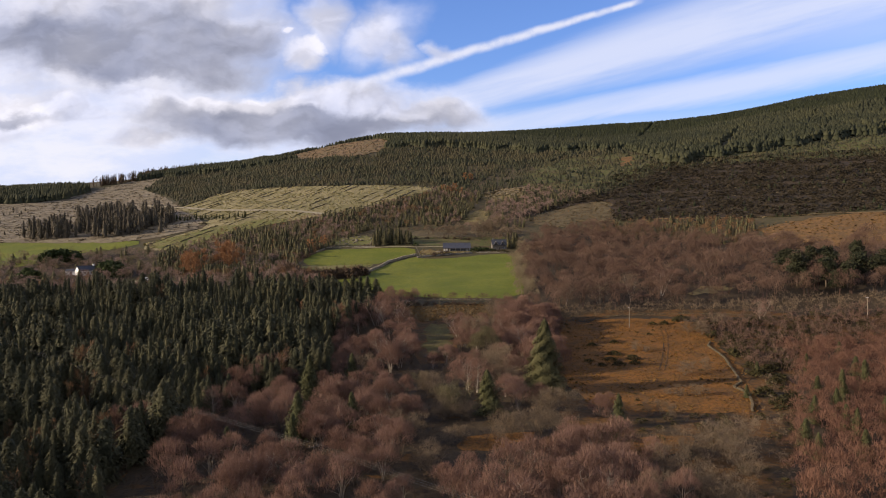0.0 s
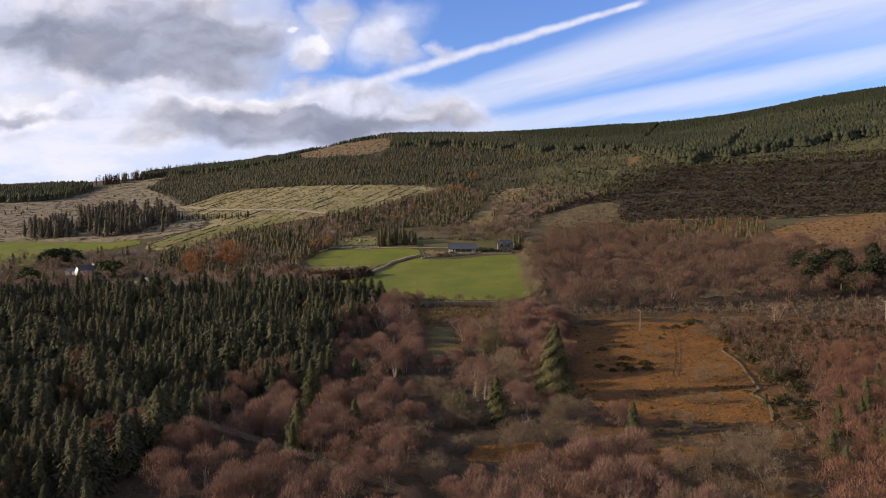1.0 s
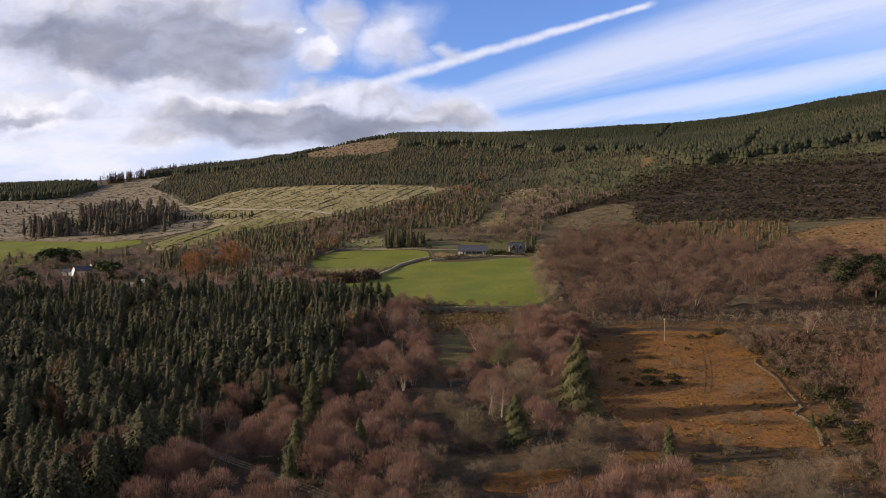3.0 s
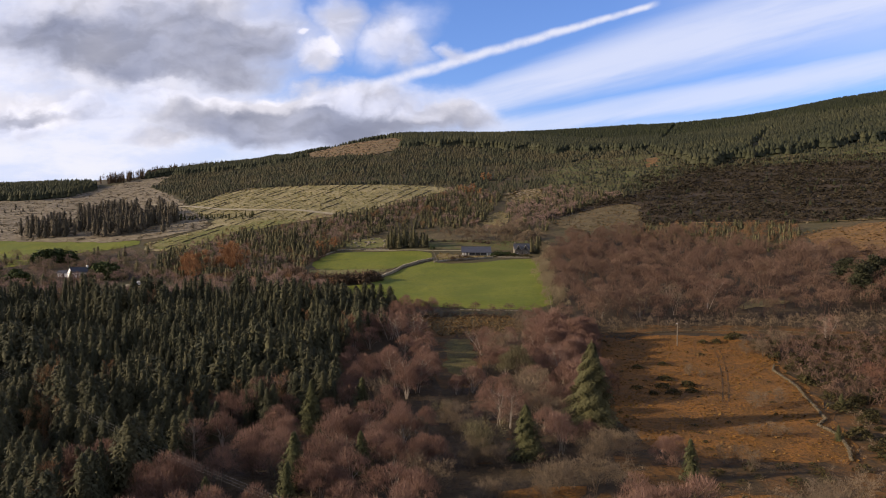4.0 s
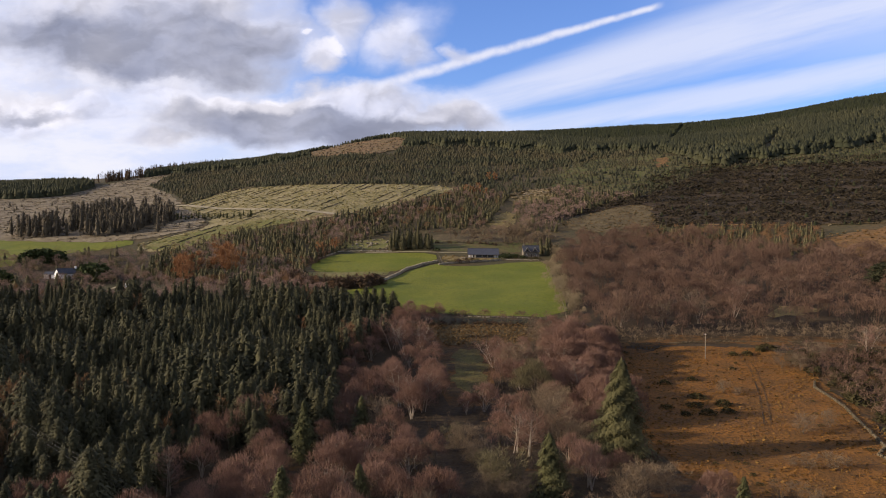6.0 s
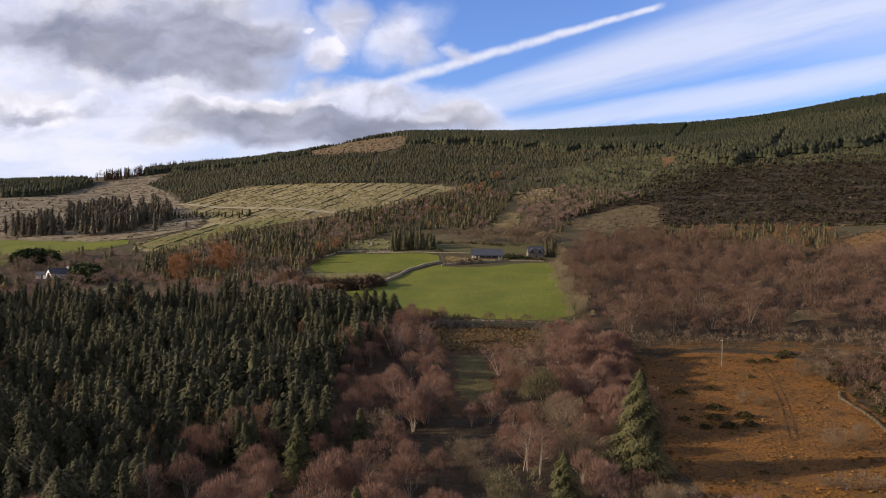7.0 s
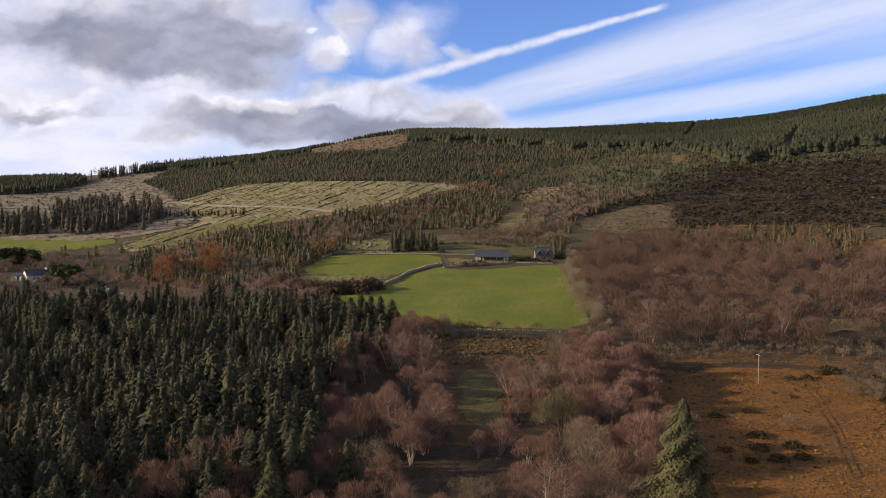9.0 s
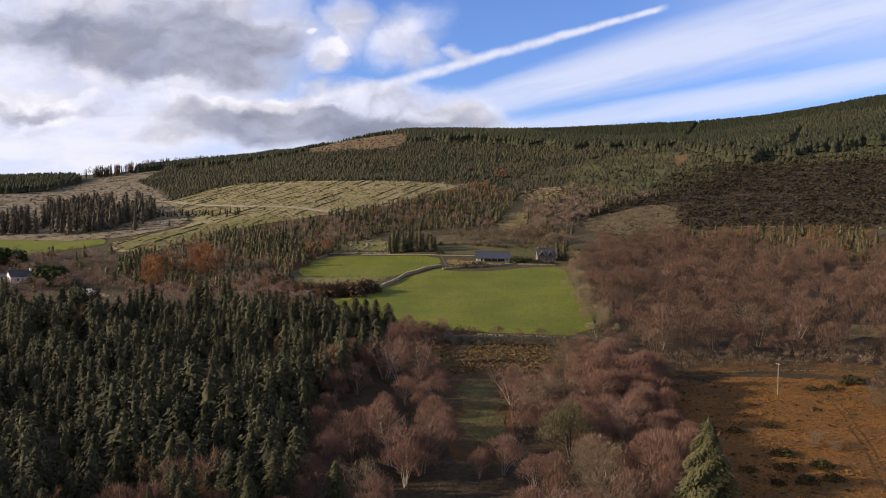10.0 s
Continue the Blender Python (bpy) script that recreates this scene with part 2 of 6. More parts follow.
LARCH_M = material("larch_twigs", varied((0.13, 0.074, 0.039), (0.18, 0.103, 0.05), each_piece=0.25), through=0.12)
BARK_M = material("dark_bark", varied((0.086, 0.0688, 0.0485), (0.138, 0.112, 0.0808)))
BIRCH_BARK_M = material("pale_birch_bark", varied((0.224, 0.189, 0.146), (0.327, 0.284, 0.226)))
GORSE_M = material("gorse_spines", varied((0.028, 0.026, 0.0095), (0.055, 0.046, 0.016)))
# Litter brown deepened so its colour adds to the shade between crowns.
LITTER_M = material("shade_darkened_litter", patchy((0.042, 0.03, 0.016), (0.06, 0.042, 0.022), (0.024, 0.018, 0.011), 10, 1.2, 0.4))
STONE_M = material("lichened_field_stone", patchy((0.14, 0.124, 0.094), (0.245, 0.22, 0.17), (0.06, 0.053, 0.036), 1.5, 0.4, 0.05))
BRASH_M = material("dark_brash", patchy((0.0602, 0.0473, 0.0283), (0.086, 0.0688, 0.0404), (0.0301, 0.0241, 0.0146), 4, 0.8, 0.3))
TRACK_M = material("pale_gravel_track", patchy((0.3, 0.265, 0.175), (0.24, 0.208, 0.132), (0.16, 0.138, 0.085), 6, 1.0, 0.1))
SLATE_M = material("blue_grey_slate", patchy((0.042, 0.046, 0.058), (0.056, 0.06, 0.074), (0.032, 0.034, 0.042), 2.5, 0.35, 0.02), rough=0.6, spec=0.35)
RENDER_M = material("white_render", patchy((0.74, 0.74, 0.72), (0.8, 0.8, 0.78), (0.62, 0.62, 0.6), 2.0, 0.4, 0.01))
CREAM_M = material("weathered_cream_render", patchy((0.4, 0.375, 0.325), (0.46, 0.435, 0.38), (0.27, 0.25, 0.21), 1.5, 0.3, 0.01))
DARKWOOD_M = material("dark_stained_timber", patchy((0.05, 0.04, 0.035), (0.07, 0.055, 0.045), (0.03, 0.025, 0.02), 1.0, 0.2, 0.01), rough=0.7)
GLASS_M = material("window_glass", lambda g, p: ((0.02, 0.025, 0.03), None, 0), rough=0.08, spec=0.6)
POLE_M = material("weathered_pole_wood", patchy((0.2, 0.165, 0.125), (0.26, 0.22, 0.17), (0.12, 0.1, 0.075), 1.0, 0.15, 0.01))
STEEL_M = material("galvanised_steel", lambda g, p: (g.mix(g.noise(p, 3.0), (0.35, 0.36, 0.37), (0.5, 0.5, 0.5)), None, 0), rough=0.45, metal=0.8)
WIRE_M = material("weathered_aluminium_wire", lambda g, p: ((0.12, 0.12, 0.12), None, 0), rough=0.7, metal=0.2)
PORCELAIN_M = material("brown_porcelain", lambda g, p: ((0.12, 0.06, 0.04), None, 0), rough=0.25, spec=0.5)
EVERGREEN_M = material("evergreen_leaves", varied((0.0258, 0.0387, 0.0121), (0.0516, 0.0645, 0.0178)))
YELLOW_TWIG_M = material("sallow_twigs", varied((0.172, 0.12, 0.0404), (0.232, 0.172, 0.0647)))
OAK_TWIG_M = material("mossy_oak_twigs", varied((0.095, 0.084, 0.045), (0.14, 0.12, 0.064), each_piece=0.25), through=0.12)
WOOD_TWIG_M = material("mixed_bare_twigs", varied((0.08, 0.05, 0.036), (0.155, 0.099, 0.07), c=(0.122, 0.074, 0.052), each_piece=0.12), through=0.12)
RED_TWIG_M = material("red_birch_twigs", varied((0.112, 0.056, 0.037), (0.168, 0.09, 0.06), each_piece=0.2), through=0.12)
HEATHER_M = material("heather_bushes", varied((0.022, 0.0185, 0.0115), (0.046, 0.036, 0.0205)))
TUFT_M = material("bracken_tufts", varied((0.1, 0.05, 0.012), (0.21, 0.104, 0.022), c=(0.17, 0.1, 0.026), patch=14))
PALE_TUFT_M = material("pale_tussocks", varied((0.224, 0.198, 0.0728), (0.327, 0.284, 0.129)))
GLADE_M = material("shaded_glade_grass", patchy((0.1, 0.088, 0.026), (0.078, 0.062, 0.022), (0.045, 0.036, 0.014), 6, 1.0, 0.4))
UNDER_TWIG_M = material("undergrowth_twigs", varied((0.056, 0.037, 0.023), (0.09, 0.061, 0.038)))
KNOLL_M = material("tawny_hill_grass", patchy((0.085, 0.067, 0.033), (0.125, 0.098, 0.048), (0.042, 0.033, 0.017), 10, 1.8, 0.5))
TAWNY_TUFT_M = material("tawny_tufts", varied((0.12, 0.074, 0.028), (0.185, 0.118, 0.048)))
RUSH_M = material("green_rushes", varied((0.055, 0.078, 0.011), (0.095, 0.11, 0.018)))
LONE_SPRUCE_M = material("grey_green_spruce_needles", varied((0.046, 0.05, 0.02), (0.084, 0.082, 0.034), tuft=0.4, depth=0.18))
# Near-black needles carry the cloud shadow over crest and heath in their colour.
CLOUD_SPRUCE_M = material("cloud_shaded_needles", varied((0.016, 0.021, 0.0085), (0.03, 0.034, 0.0125), tuft=1.0, depth=0.4))
DARKSTONE_M = material("dark_rubble_stone", patchy((0.12, 0.105, 0.085), (0.2, 0.18, 0.145), (0.06, 0.05, 0.04), 1.2, 0.3, 0.03))
VALLEY_M = material("rough_valley_floor", patchy((0.052, 0.035, 0.015), (0.12, 0.058, 0.0155), (0.028, 0.022, 0.011), 11, 1.4, 0.5, mid=0.5))
LILAC_TWIG_M = material("lilac_grey_twigs", varied((0.16, 0.108, 0.085), (0.245, 0.17, 0.14), each_piece=0.15), through=0.12)
BELT_SPRUCE_M = material("olive_spruce_needles", varied((0.058, 0.057, 0.029), (0.115, 0.103, 0.05), each_piece=0.25, tuft=0.6, depth=0.3))
# Hill needles, grown and young: distance haze mixed into the base colour as blue-grey.
HAZY_TALL_SPRUCE_M = material("hazed_grown_needles", varied((0.025, 0.0295, 0.015), (0.042, 0.0445, 0.0215), c=(0.05, 0.05, 0.0235), patch=90, tuft=1.0, depth=0.4))
HAZY_YOUNG_SPRUCE_M = material("hazed_young_needles", varied((0.03, 0.033, 0.0175), (0.054, 0.053, 0.026), c=(0.066, 0.056, 0.028), patch=45, tuft=0.9, depth=0.35))
PALE_SCRUB_M = material("pale_scrub_twigs", varied((0.165, 0.132, 0.082), (0.24, 0.195, 0.12), each_piece=0.2), through=0.12)
ORANGE_LARCH_M = material("orange_larch_twigs", varied((0.2, 0.1, 0.047), (0.275, 0.145, 0.066), each_piece=0.2), through=0.12)
SHELTER_M = material("grey_conifer_needles", varied((0.06, 0.054, 0.039), (0.105, 0.09, 0.064), each_piece=0.3, tuft=0.7, depth=0.3))
HEATH_GRASS_M = material("brown_heath_grass", varied((0.06, 0.042, 0.023), (0.1, 0.068, 0.036)))
FLANK_TUFT_M = material("bleached_branches", varied((0.2, 0.16, 0.105), (0.3, 0.245, 0.165)))
MOSSY_STONE_M = material("mossy_brown_stone", patchy((0.085, 0.068, 0.042), (0.14, 0.11, 0.068), (0.04, 0.036, 0.018), 1.2, 0.4, 0.05))
LAWN_M = material("rough_garden_grass", patchy((0.072, 0.084, 0.019), (0.1, 0.082, 0.034), (0.045, 0.04, 0.017), 9, 1.4, 0.4))
PALE_STONE_M = material("pale_garden_stone", patchy((0.24, 0.215, 0.165), (0.36, 0.325, 0.26), (0.11, 0.095, 0.065), 1.5, 0.45, 0.05))
TAWNY_M = material("tawny_rough_slope", patchy((0.175, 0.095, 0.03), (0.125, 0.074, 0.027), (0.06, 0.038, 0.016), 9, 1.6, 0.5))
# ---- the lie of the land: heights on a coarse plan, smoothly joined ----
PLAN_X = np.array([-900.0, -350.0, -100.0, 100.0, 300.0, 900.0])
PLAN_Y = np.array([0.0, 190.0, 300.0, 370.0, 520.0, 690.0, 900.0, 1200.0, 1550.0, 2100.0])
HEIGHTS = np.array([
    (-14, -13, -12, -10, -6, 8),
    (-5, -4, -4, 0, 6, 30),
    (0, 5, 7, 8, 20, 60),
    (5, 12, 16, 20, 36, 80),
    (20, 28, 34, 40, 63, 110),
    (56, 57, 74, 78, 98, 150),
    (90, 95, 124, 130, 147, 225),
    (118, 156, 196, 198, 205, 300),
    (142, 204, 253, 261, 266, 342),
    (130, 180, 240, 255, 265, 330),
], dtype=float)


def hermite(nodes, values, q):
    """Smooth curve through values at the nodes (first axis), flat-sloped past the ends."""
    slopes = np.gradient(values, nodes, axis=0)
    q = np.clip(q, nodes[0], nodes[-1])
    i = np.clip(np.searchsorted(nodes, q) - 1, 0, len(nodes) - 2)
    h = nodes[i + 1] - nodes[i]
    s = (q - nodes[i]) / h
    return i, h, s, slopes


def blend(a, b, ma, mb, h, s):
    return (2 * s**3 - 3 * s**2 + 1) * a + (s**3 - 2 * s**2 + s) * h * ma + (3 * s**2 - 2 * s**3) * b + (s**3 - s**2) * h * mb


def ground_z(x, y):
    """Height of the bare ground at plan places (arrays or numbers)."""
    x, y = np.broadcast_arrays(np.asarray(x, float), np.asarray(y, float))
    i, h, s, slopes = hermite(PLAN_Y, HEIGHTS, y)
    h, s = h[..., None], s[..., None]
    column = blend(HEIGHTS[i], HEIGHTS[i + 1], slopes[i], slopes[i + 1], h, s)
    xc = np.clip(x, PLAN_X[0], PLAN_X[-1])
    j = np.clip(np.searchsorted(PLAN_X, xc) - 1, 0, len(PLAN_X) - 2)
    hx = PLAN_X[j + 1] - PLAN_X[j]
    sx = (xc - PLAN_X[j]) / hx
    grad = np.gradient(column, PLAN_X, axis=-1)
    take = lambda a, k: np.take_along_axis(a, k[..., None], -1)[..., 0]
    z = blend(take(column, j), take(column, j + 1), take(grad, j), take(grad, j + 1), hx, sx)
    z = z + 0.5 * np.sin(x * 0.043 + 1.3) * np.sin(y * 0.037 + 0.4) + 0.25 * np.sin(x * 0.11 + y * 0.07) * np.sin(y * 0.13 - x * 0.05)
    far = np.clip((y - 700) / 500, 0, 1)
    return z + far * 4 * np.sin(x * 0.0127 + 0.7) * np.sin(y * 0.0113)

# ---- helpers for meshes ----
def mesh_from(name, verts, tris, mats, parent=None, tint=None, smooth=False, place=None):
    """One mesh object from arrays of corners and triangles."""
    verts, tris = np.asarray(verts, np.float32), np.asarray(tris, np.int32)
    me = bpy.data.meshes.new(name)
    me.vertices.add(len(verts))
    me.vertices.foreach_set("co", verts.ravel())
    me.loops.add(tris.size)
    me.loops.foreach_set("vertex_index", tris.ravel())
    me.polygons.add(len(tris))
    me.polygons.foreach_set("loop_start", np.arange(0, tris.size, 3, dtype=np.int32))
    me.polygons.foreach_set("use_smooth", np.full(len(tris), smooth))
    if tint is not None:
        me.attributes.new("tint", "FLOAT", "POINT").data.foreach_set("value", np.asarray(tint, np.float32))
    me.update(calc_edges=True)
    for m in mats if isinstance(mats, (list, tuple)) else [mats]:
        me.materials.append(m)
    ob = new(name, me)
    ob.parent = parent
    if place is not None:
        ob.matrix_basis = place
    return ob


def inside(poly, x, y):
    """Which of the plan places lie inside a polygon."""
    x, y = np.asarray(x, float), np.asarray(y, float)
    hit = np.zeros(x.shape, bool)
    for (x0, y0), (x1, y1) in zip(poly, poly[1:] + poly[:1]):
        if y0 != y1:
            hit ^= ((y0 > y) != (y1 > y)) & (x < (x1 - x0) * (y - y0) / (y1 - y0) + x0)
    return hit


def scatter(poly, spacing, rng, jitter=0.45, without=()):
    """Uneven places in a polygon, about `spacing` metres apart."""
    px, py = np.array(poly).T
    gx, gy = np.meshgrid(np.arange(px.min(), px.max(), spacing), np.arange(py.min(), py.max(), spacing))
    gx = gx + np.where((np.arange(gy.shape[0]) % 2)[:, None], spacing / 2, 0)
    x, y = (a.ravel() + rng.uniform(-jitter, jitter, a.size) * spacing for a in (gx, gy))
    keep = inside(poly, x, y)
    for other in without:
        keep &= ~inside(other, x, y)
    return x[keep], y[keep]


# ---- the ground: one sheet to the horizon ----
def spread_axis(lo, hi, fine_lo, fine_hi, step, grow):
    mid = list(np.arange(fine_lo, fine_hi + 0.1, step))
    up, d = [], step
    while (up[-1] if up else mid[-1]) < hi:
        d *= grow
        up.append((up[-1] if up else mid[-1]) + d)
    down, d = [], step
    while (down[-1] if down else mid[0]) > lo:
        d *= grow
        down.append((down[-1] if down else mid[0]) - d)
    return np.array(down[::-1] + mid + up)


def make_ground():
    ax, ay = spread_axis(-4400, 4400, -300, 300, 5.0, 1.07), spread_axis(-3000, 4600, 110, 650, 5.0, 1.06)
    gx, gy = np.meshgrid(ax, ay)
    verts = np.stack([gx, gy, ground_z(gx, gy)], -1).reshape(-1, 3)
    n = len(ax)
    a = (np.arange(len(ay) - 1)[:, None] * n + np.arange(n - 1)).ravel()
    tris = np.concatenate([np.stack([a, a + 1, a + n + 1], 1), np.stack([a, a + n + 1, a + n], 1)])
    tagged(mesh_from("ground", verts, tris, GROUND, smooth=True), "rough brown hillside of dead grass and scrub", "ground", kind="structure")


make_ground()


def rounded(poly, step):
    """A polygon's edge with its corners eased, walked in steps."""
    pts = [Vector(p) for p in poly]
    for _ in range(1):
        pts = [q for a, b in zip(pts, pts[1:] + pts[:1]) for q in (a.lerp(b, 0.25), a.lerp(b, 0.75))]
    out = []
    for a, b in zip(pts, pts[1:] + pts[:1]):
        k = max(1, int((b - a).length / step))
        out += [a.lerp(b, i / k) for i in range(k)]
    return out


def cover(name, poly, mat, label, category, lift=0.15, step=5.0, ragged=0.0):
    """A cover of grass or bracken that lies on the ground within a polygon."""
    rng = np.random.default_rng(len(name) * 7 + len(poly))
    edge = [p + Vector(rng.normal(0, ragged, 2)) for p in rounded(poly, step)]
    x, y = scatter([tuple(p) for p in edge], step, rng, 0.3)
    pts = edge + [Vector(p) for p in zip(x, y)]
    verts, _, faces, *_ = geometry.delaunay_2d_cdt(pts, [], [list(range(len(edge)))], 1, 1e-4)
    v = np.array([tuple(p) for p in verts])
    v = np.column_stack([v, ground_z(v[:, 0], v[:, 1]) + lift])
    return tagged(mesh_from(name, v, [f for f in faces if len(f) == 3], mat, smooth=True), label, category, kind="structure")


PASTURE = [(-12, 517), (-29, 495), (-37, 465), (-46, 439), (-61, 427), (-56, 402), (-38, 389), (-17, 376), (5, 369), (44, 367), (49, 409), (50, 460), (56, 519), (34, 515), (19, 508), (-7, 506)]
PASTURE_UP = [(-90, 512), (-85, 538), (-74, 551), (-43, 550), (-14, 547), (-12, 524), (-29, 506), (-38, 490), (-50, 492), (-80, 490)]
PASTURE_ROUGH = [(-88, 496), (-38, 502), (-42, 474), (-65, 467), (-82, 475)]
LAWN = [(-17, 553), (4, 550), (8, 545), (28, 546), (40, 545), (60, 552), (58, 572), (40, 588), (18, 602), (-18, 604)]
PASTURE_L = [(-420, 591), (-380, 640), (-306, 624), (-238, 613), (-230, 589), (-274, 564), (-277, 520), (-330, 510), (-420, 540)]
CLEAR = [(-262, 811), (-241, 889), (-118, 831), (11, 801), (-17, 763), (-51, 710), (-94, 668), (-164, 631), (-167, 598), (-182, 569), (-216, 568), (-229, 597), (-184, 655), (-263, 774)]
CLEAR_L = [(-600, 700), (-760, 945), (-515, 945), (-482, 990), (-480, 1150), (-420, 1190), (-400, 1050), (-331, 930), (-267, 790), (-190, 655), (-233, 605), (-320, 625), (-420, 640)]
BRACKEN = [(55, 327), (119, 321), (107, 286), (100, 238), (88, 198), (70, 200), (52, 203), (40, 214), (44, 265)]
BRACKEN_MID = [(-12, 352), (2, 355), (26, 354), (24, 338), (18, 327), (4, 330), (-6, 326), (-9, 338)]
GLADE = [(-4, 323), (8, 323), (7, 272), (-3, 278)]
PALE_A = [(50, 753), (74, 781), (96, 779), (86, 730), (52, 716)]
PALE_B = [(26, 655), (45, 685), (47, 658), (42, 623), (26, 622)]
KNOLL = [(75, 625), (122, 678), (164, 684), (143, 603), (98, 596)]
BRACKEN_R = [(225, 526), (330, 517), (280, 423), (203, 437), (214, 476)]
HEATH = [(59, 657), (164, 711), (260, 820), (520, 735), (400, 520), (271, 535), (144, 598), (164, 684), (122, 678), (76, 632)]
MOOR = [(-310, 1384), (-230, 1540), (-112, 1500), (-68, 1283), (-82, 1048), (-193, 1123)]
PATCH = [(218, 880), (228, 912), (243, 930), (250, 926), (234, 890), (226, 862), (216, 858)]
NEAR_PLANTATION = [(-230, 407), (-144, 387), (-66, 397), (-43, 380), (-28, 332), (-39, 298), (-33, 235), (-58, 222), (-66, 191), (-70, 160), (-58, 131), (-70, 100), (-200, 100), (-330, 300)]
WOOD_R = [(60, 504), (82, 577), (135, 565), (180, 496), (225, 429), (330, 388), (260, 302), (114, 316), (50, 322), (46, 358)]
WOOD_NEAR_R = [(240, 280), (125, 268), (106, 216), (72, 150), (54, 110), (120, 90), (300, 250)]
WOOD_MID = [(-44, 345), (-16, 345), (-8, 320), (-6, 262), (8, 265), (10, 310), (33, 345), (49, 309), (40, 240), (30, 185), (46, 165), (60, 120), (-58, 110), (-70, 170), (-66, 195), (-56, 230), (-35, 245), (-36, 298)]
STRIP = [(11, 794), (-16, 748), (-93, 658), (-162, 623), (-203, 562), (-172, 471), (-81, 441), (-92, 511), (-75, 564), (-48, 611), (-10, 622), (21, 623), (52, 746)]
SCRUB_L = [(-400, 490), (-280, 559), (-207, 563), (-169, 465), (-251, 430), (-330, 430)]

VALLEY = [(-70, 95), (140, 95), (230, 285), (120, 335), (50, 345), (-40, 362), (-45, 300), (-66, 190)]
cover("valley_floor", VALLEY, VALLEY_M, "rough brown valley floor with patches of dead bracken", "ground", 0.03, 5.0, 1.0)
cover("scrub_floor", SCRUB_L, LITTER_M, "leaf litter under scrub, darkened for the shade there", "woodland floor", 0.06, 6.0, 1.0)
cover("belt_floor", STRIP, KNOLL_M, "brown bracken and litter under a conifer belt", "woodland floor", 0.06, 6.0, 1.0)
cover("pasture", PASTURE, PASTURE_M, "bright green grazed pasture below the bungalow", "field", 0.12)
cover("upper_pasture", PASTURE_UP, PASTURE_M, "bright green grazed pasture above a dry stone wall", "field", 0.16)
cover("rough_pasture", PASTURE_ROUGH, ROUGH_M, "rough yellowish pasture beside the green field", "field", 0.12, ragged=0.8)
cover("lawn", LAWN, LAWN_M, "rough green and brown grass behind the bungalow", "lawn", 0.14)
cover("far_pasture", PASTURE_L, PASTURE_M, "bright green pasture at the foot of the felled slope", "field", 0.2)
cover("felled_slope", CLEAR, CLEAR_M, "yellowish clear-felled slope striped with brash rows", "clearing", 0.3, 7.0, 1.5)
cover("felled_foot", [(-158, 630), (-166, 600), (-182, 573), (-213, 572), (-224, 597), (-192, 640), (-150, 668), (-112, 664)], ROUGH_M, "greenish rough grass at the foot of the felled slope", "grass", 0.4, 5.0, 2.0)
cover("felled_flank", CLEAR_L, CLEAR_L_M, "grey-brown clear-felled hillside strewn with brash", "clearing", 0.3, 9.0, 2.0)
cover("bracken_field", BRACKEN, BRACKEN_M, "rust-orange field of dead bracken and rough grass", "field", 0.12, 4.0, 0.8)
cover("bracken_corner", [(47, 166), (60, 172), (64, 180), (52, 182), (44, 174)], BRACKEN_M, "small orange patch of dead bracken", "field", 0.14, 2.0, 0.6)
cover("bracken_corner", [(8, 172), (24, 180), (26, 186), (12, 186), (4, 180)], BRACKEN_M, "small orange patch of dead bracken", "field", 0.14, 2.0, 0.6)
cover("bracken_patch", BRACKEN_MID, KNOLL_M, "patch of tawny dead bracken among trees", "field", 0.12, 3.0, 0.6)
cover("glade", GLADE, GLADE_M, "strip of green grass among bare trees", "grass", 0.12, 3.0, 1.3)
cover("pale_slope", PALE_A, PALE_M, "pale felled patch on the hillside", "clearing", 0.3, 5.0, 4.0)
cover("grass_bank", PALE_B, PALE_M, "pale dry grass bank above the houses", "grass", 0.3, 4.0, 2.5)
cover("knoll", KNOLL, KNOLL_M, "tawny grass knoll beside the woods", "hill", 0.3, 6.0, 2.5)
cover("bracken_slope", BRACKEN_R, TAWNY_M, "tawny bracken slope above the woods", "field", 0.3, 6.0, 1.5)
cover("heath", HEATH, CLOUD_HEATH_M, "heather slope darkened for cloud shadow, with scattered shrubs", "heath", 0.3, 8.0, 2.0)
cover("moor", MOOR, MOOR_M, "brown moor grass on the hilltop", "moor", 0.6, 12.0, 3.0)
YOUNG_GROUND = [(96, 790), (110, 900), (160, 985), (245, 975), (262, 890), (330, 870), (560, 880), (560, 780), (400, 775), (262, 850), (170, 745), (120, 760)]
cover("young_stand_floor", YOUNG_GROUND, LAWN_M, "olive grass between young conifers on the hill", "grass", 0.2, 9.0, 5.0)
cover("bare_patch", PATCH, TAWNY_M, "orange bare bank on the hillside", "clearing", 0.4, 5.0, 2.5)

# ---- trees ----
def join(parts):
    """Several (verts, tris) pairs as one."""
    vs, fs, n = [], [], 0
    for v, f in parts:
        vs.append(np.asarray(v, float))
        fs.append(np.asarray(f, int) + n)
        n += len(v)
    return np.concatenate(vs), np.concatenate(fs)


def limb(a, b, ra, rb, sides=4):
    """A tapered stick from a to b."""
    a, b = np.array(a, float), np.array(b, float)
    way = (b - a) / (np.linalg.norm(b - a) + 1e-9)
    side = np.cross(way, (0.3, 0.9, 0.1) if abs(way[2]) > 0.8 else (0, 0, 1))
    side /= np.linalg.norm(side)
    up = np.cross(way, side)
    ang = np.arange(sides) * 2 * np.pi / sides
    ring = np.cos(ang)[:, None] * side + np.sin(ang)[:, None] * up
    k, nxt = np.arange(sides), (np.arange(sides) + 1) % sides
    return np.concatenate([a + ra * ring, b + rb * ring]), np.concatenate([np.stack([k, nxt, nxt + sides], 1), np.stack([k, nxt + sides, k + sides], 1)])


